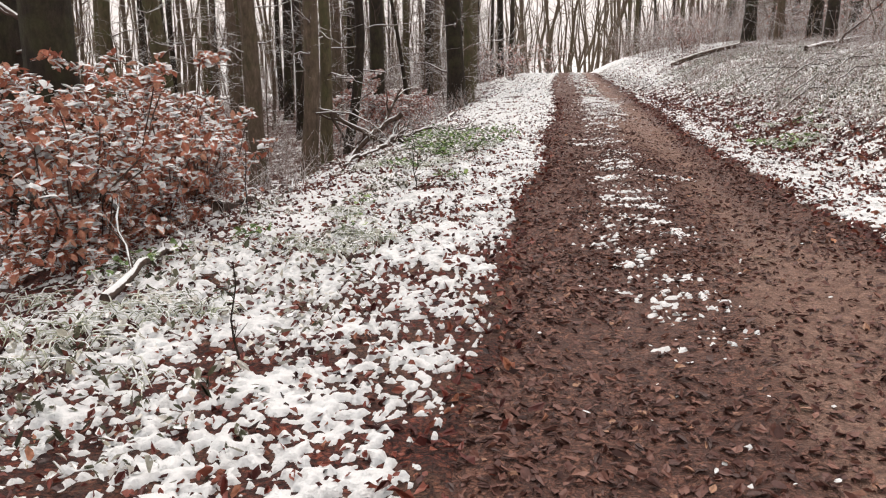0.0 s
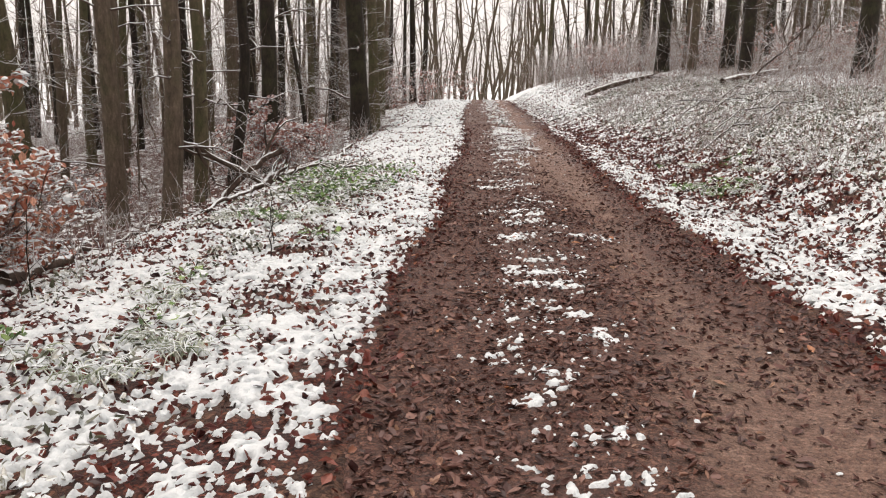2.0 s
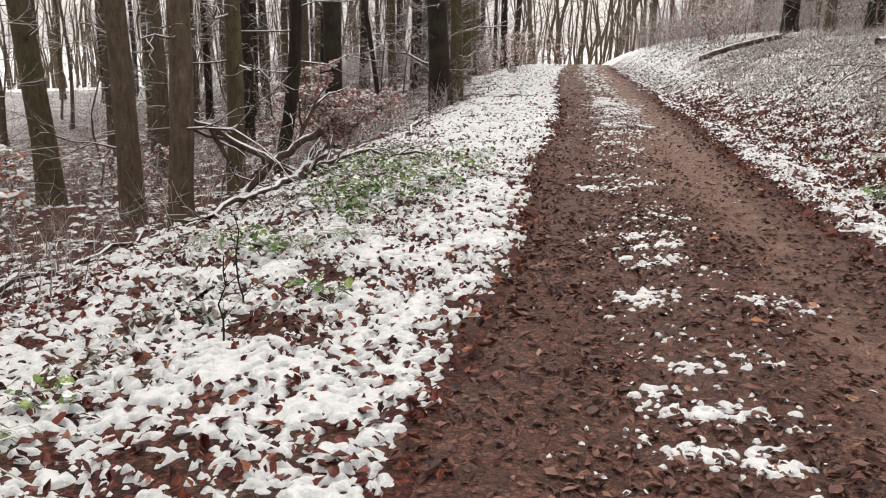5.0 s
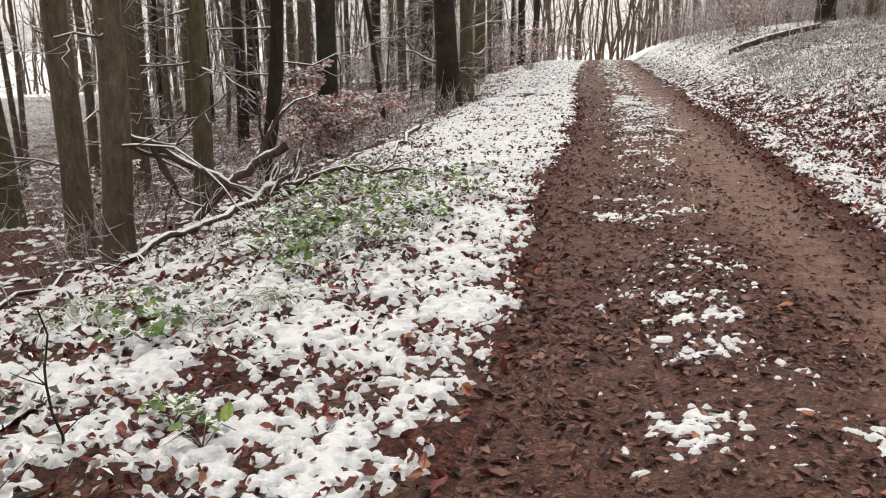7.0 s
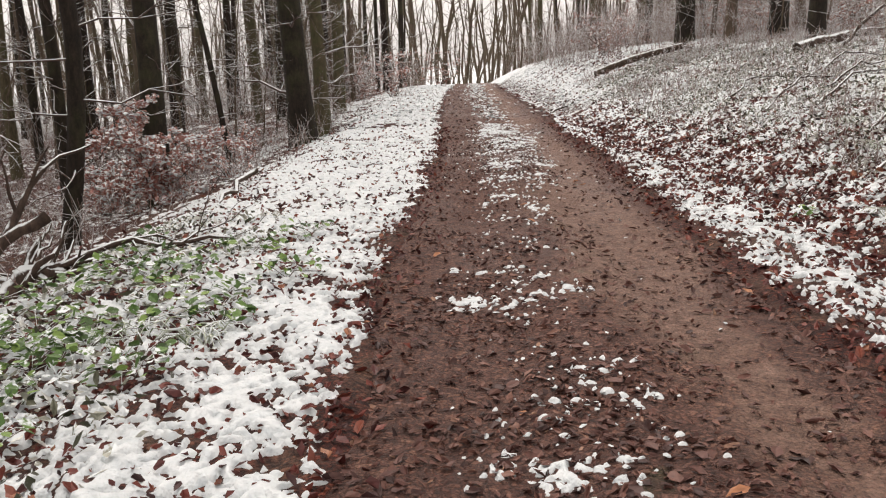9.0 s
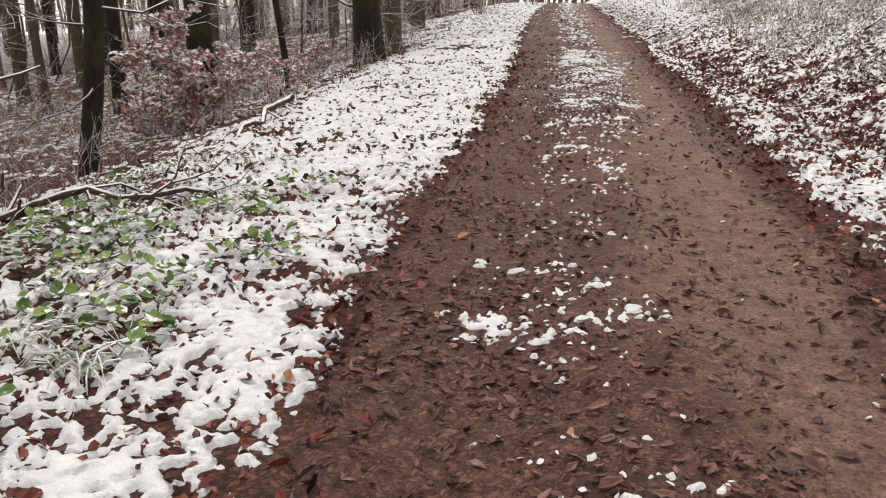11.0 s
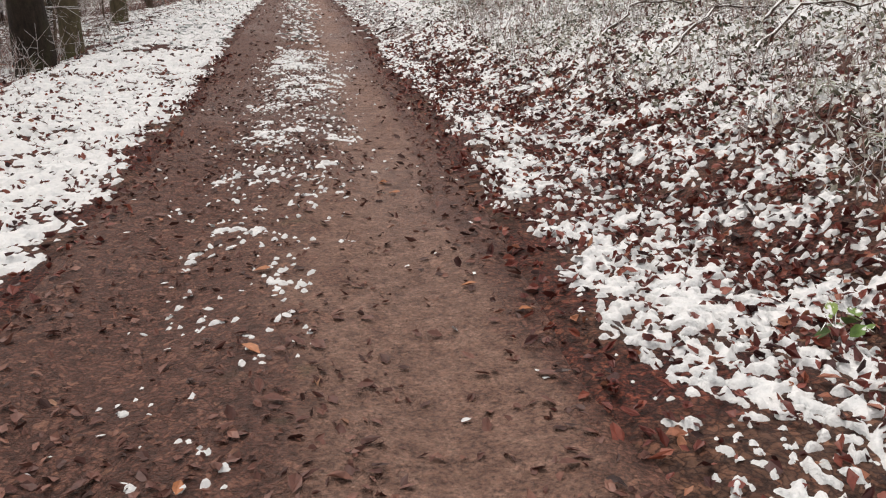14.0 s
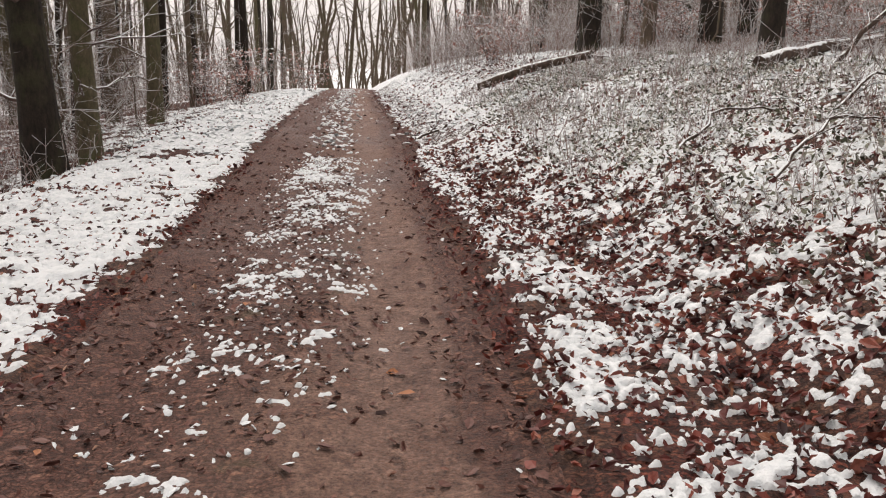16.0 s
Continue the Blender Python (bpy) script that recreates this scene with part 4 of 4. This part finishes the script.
make_branch("fallen_log", [gz(5.4, 26.0, 0.1), gz(6.8, 27.0, 0.1), gz(8.6, 28.2, 0.12)], 0.1, 0.08, "fallen trunk on the bank covered with snow", "log", 2)
make_branch("fallen_branch", [gz(0.95, 29.5, 0.03), gz(1.5, 29.8, 0.05)], 0.03, 0.02, "short stick beside the track", forks=2, fork_len=0.3)
make_branch("fallen_branch", [gz(3.2, 15.0, 0.04), gz(3.9, 16.6, 0.05)], 0.025, 0.015, "thin branch on the bank lined with snow", forks=3)
for x, y in ((3.6, 19.6), (4.0, 20.4), (3.3, 20.6), (4.3, 18.8), (3.4, 17.6), (3.9, 17.0), (3.2, 22.4), (4.4, 22.0), (3.0, 16.4)):
    make_branch("fallen_branch", [gz(x, y, 0.05), gz(x + 0.5, y + 0.3, 0.22), gz(x + 1.1, y + 0.3, 0.05)], 0.018, 0.008, "thin arched branch white with snow on the bank", forks=4)


make_branch("leaning_pole", [gz(5.6, 24.6, -0.05), (6.35, 24.7, 2.0), (7.1, 24.8, 2.75)], 0.035, 0.02, "thin dead pole leaning over the bank", forks=2)


# ---- green plants, grass and stalks ----
def make_plant(x, y, spread, count, size=0.06):
    plant_ = empty("bramble_plant", pose(*gz(x, y)), "low green bramble leaves poking through the snow", "plant", "green plants on the verge")
    green = Heap()
    for k in range(5):
        stems = Heap()
        ang = rng.uniform(0, 6.28)
        tube(stems, bent((0, 0, 0), (math.cos(ang) * spread, math.sin(ang) * spread, rng.uniform(0.03, 0.12)), 4, -0.04, 0.06), [0.004, 0.003, 0.003, 0.002], 4, 0, False)
        part("stem", stems, M_TWIG, plant_)
    r = spread * np.sqrt(rng.random(count))
    ang = rng.uniform(0, 6.28, count)
    px, py = r * np.cos(ang), r * np.sin(ang)
    pz = ground_z(x + px, y + py) - float(ground_z(x, y)) + rng.uniform(0.05, 0.13, count)
    s = size * rng.uniform(0.6, 1.3, count)
    scatter(green, LEAF, LEAF_F, np.stack([px, py, pz], -1), rng.uniform(0, 6.28, count), rng.normal(0, 0.4, count), s[:, None] * np.array([1.3, 1, 1]), rng.normal(0, 0.4, count))
    tagged(part("foliage", green, M_GREEN, plant_, "", False), kind="stuff")


for x, y, sp, n in PLANTS:
    make_plant(x, y, sp, int(n * 1.6))


def make_tuft(x, y, count, length):
    tuft = Heap()
    for k in range(count):
        ang, h = rng.uniform(0, 6.28), length * rng.uniform(0.5, 1.2)
        b = np.array([rng.normal(0, 0.06), rng.normal(0, 0.06), 0])
        out = np.array([math.cos(ang), math.sin(ang), 0])
        tube(tuft, [b, b + out * h * 0.3 + (0, 0, h * 0.36), b + out * h * 0.75 + (0, 0, h * 0.36), b + out * h + (0, 0, h * 0.1)], [0.004, 0.005, 0.004, 0.0015], 3, 0, False)
    ob = part("grass_tuft", tuft, M_GRASS)
    ob.matrix_basis = pose(*gz(x, y))
    tagged(ob, "drooping grass tuft white with frost", "grass", "grass tufts")


for x, y in ((-2.3, 4.7), (-2.6, 4.5), (-2.1, 4.9), (-2.45, 5.0), (-1.9, 6.9), (-1.55, 6.6), (-2.2, 7.9), (-1.8, 6.2), (-2.1, 10.9), (-1.9, 11.2), (-1.65, 13.0), (2.5, 13.9), (2.9, 13.3), (3.1, 13.9), (2.7, 12.7), (2.7, 15.2), (3.3, 17.2), (3.5, 18.2)):
    make_tuft(x, y, 34, 0.17)
for x, y, sp, count in ((-2.5, 4.2, 0.25, 6), (-3.2, 5.2, 0.3, 5), (-1.95, 6.9, 0.3, 3), (-1.7, 6.8, 0.25, 2), (-2.9, 10.9, 0.2, 2), (-2.05, 13.1, 0.2, 2), (2.9, 13.2, 0.3, 4)):
    for _ in range(count):
        make_tuft(x + rng.normal(0, sp), y + rng.normal(0, sp), 15, rng.uniform(0.14, 0.24))


def make_stalk(x, y, h):
    stalk = empty("dry_stalk", pose(*gz(x, y)), "thin dark dry stalk standing in the snow", "plant", "dry stalks")
    heap = Heap()
    pts = bent((0, 0, -0.03), (rng.normal(0, 0.04), 0, h), 7, 0, 0.02)
    tube(heap, pts, np.linspace(0.006, 0.003, 7), 5)
    part("stem", heap, M_BARK_DARK, stalk)
    for k in range(5):
        shoot = Heap()
        i = rng.integers(1, 6)
        tube(shoot, bent(pts[i], pts[i] + np.array([rng.normal(0, 0.07), rng.normal(0, 0.05), 0.08]), 3), [0.003, 0.002, 0.001], 4)
        part("shoot", shoot, M_BARK_DARK, stalk)


for x, y, h in ((-1.55, 4.05, 0.5), (-1.85, 9.1, 0.42), (-1.95, 9.55, 0.5), (-3.2, 8.0, 0.7)):
    make_stalk(x, y, h)


# ---- snow clots and leaves that lie singly on the track ----
CLOTS = [Heap().add(LUMPS[k] * np.array([1, 1, 0.6]), LUMP_F[0]) for k in range(6)]
for k, h in enumerate(CLOTS):
    h.f.append(LUMP_F[1])
CLOT_MESH = [h.mesh("snow_clot", M_SNOW) for h in CLOTS]
for x, y, s in CLOT_SPOTS:
    for q in range(3):
        a, b = (x, y) if q == 0 else (x + rng.normal(0, s * 1.3), y + rng.normal(0, s * 1.6))
        r = s * (0.3 if q == 0 else rng.uniform(0.1, 0.2))
        ob = new("snow_clot", CLOT_MESH[rng.integers(0, 6)])
        ob.parent = road
        ob.matrix_basis = pose(a, b, float(road_z(a, b)) + 0.002, 0, 0, rng.uniform(0, 360)) @ Matrix.Diagonal((r * rng.uniform(0.4, 0.9), r * rng.uniform(0.8, 1.7), r * 0.65, 1))

LEAF_MESH = []
for k in range(5):
    h = Heap().add(LEAF * np.array([1, 1, rng.uniform(0.6, 1.8)]) + rng.normal(0, 0.03, LEAF.shape), LEAF_F[0])
    h.f.append(np.array(LEAF_F[1]))
    LEAF_MESH.append(h.mesh("leaf", M_LEAF_BRIGHT if k < 2 else M_LEAF, False))
for k in range(240):
    y = rng.uniform(5, 21)
    x = rng.uniform(edge_left(y) + 0.05, edge_right(y) - 0.05)
    s = rng.uniform(0.045, 0.075)
    ob = new("leaf", LEAF_MESH[int(rng.integers(0, 2)) if rng.random() < 0.06 else int(rng.integers(2, 5))])
    ob.parent = road
    ob.matrix_basis = pose(x, y, float(road_z(x, y)) + 0.012, rng.normal(0, 14), rng.normal(0, 14), rng.uniform(0, 360)) @ Matrix.Diagonal((s, s, s, 1))
for x, y in ((-0.59, 14.74), (1.24, 13.76), (0.47, 10.21), (0.7, 18.15), (1.14, 16.19), (0.09, 15.86), (0.04, 16.72), (0.58, 11.44)):
    ob = new("leaf", LEAF_MESH[int(rng.integers(0, 2))])
    ob.parent = road
    ob.matrix_basis = pose(x, y, float(road_z(x, y)) + 0.012, 8, 5, rng.uniform(0, 360)) @ Matrix.Diagonal((0.08, 0.08, 0.08, 1))
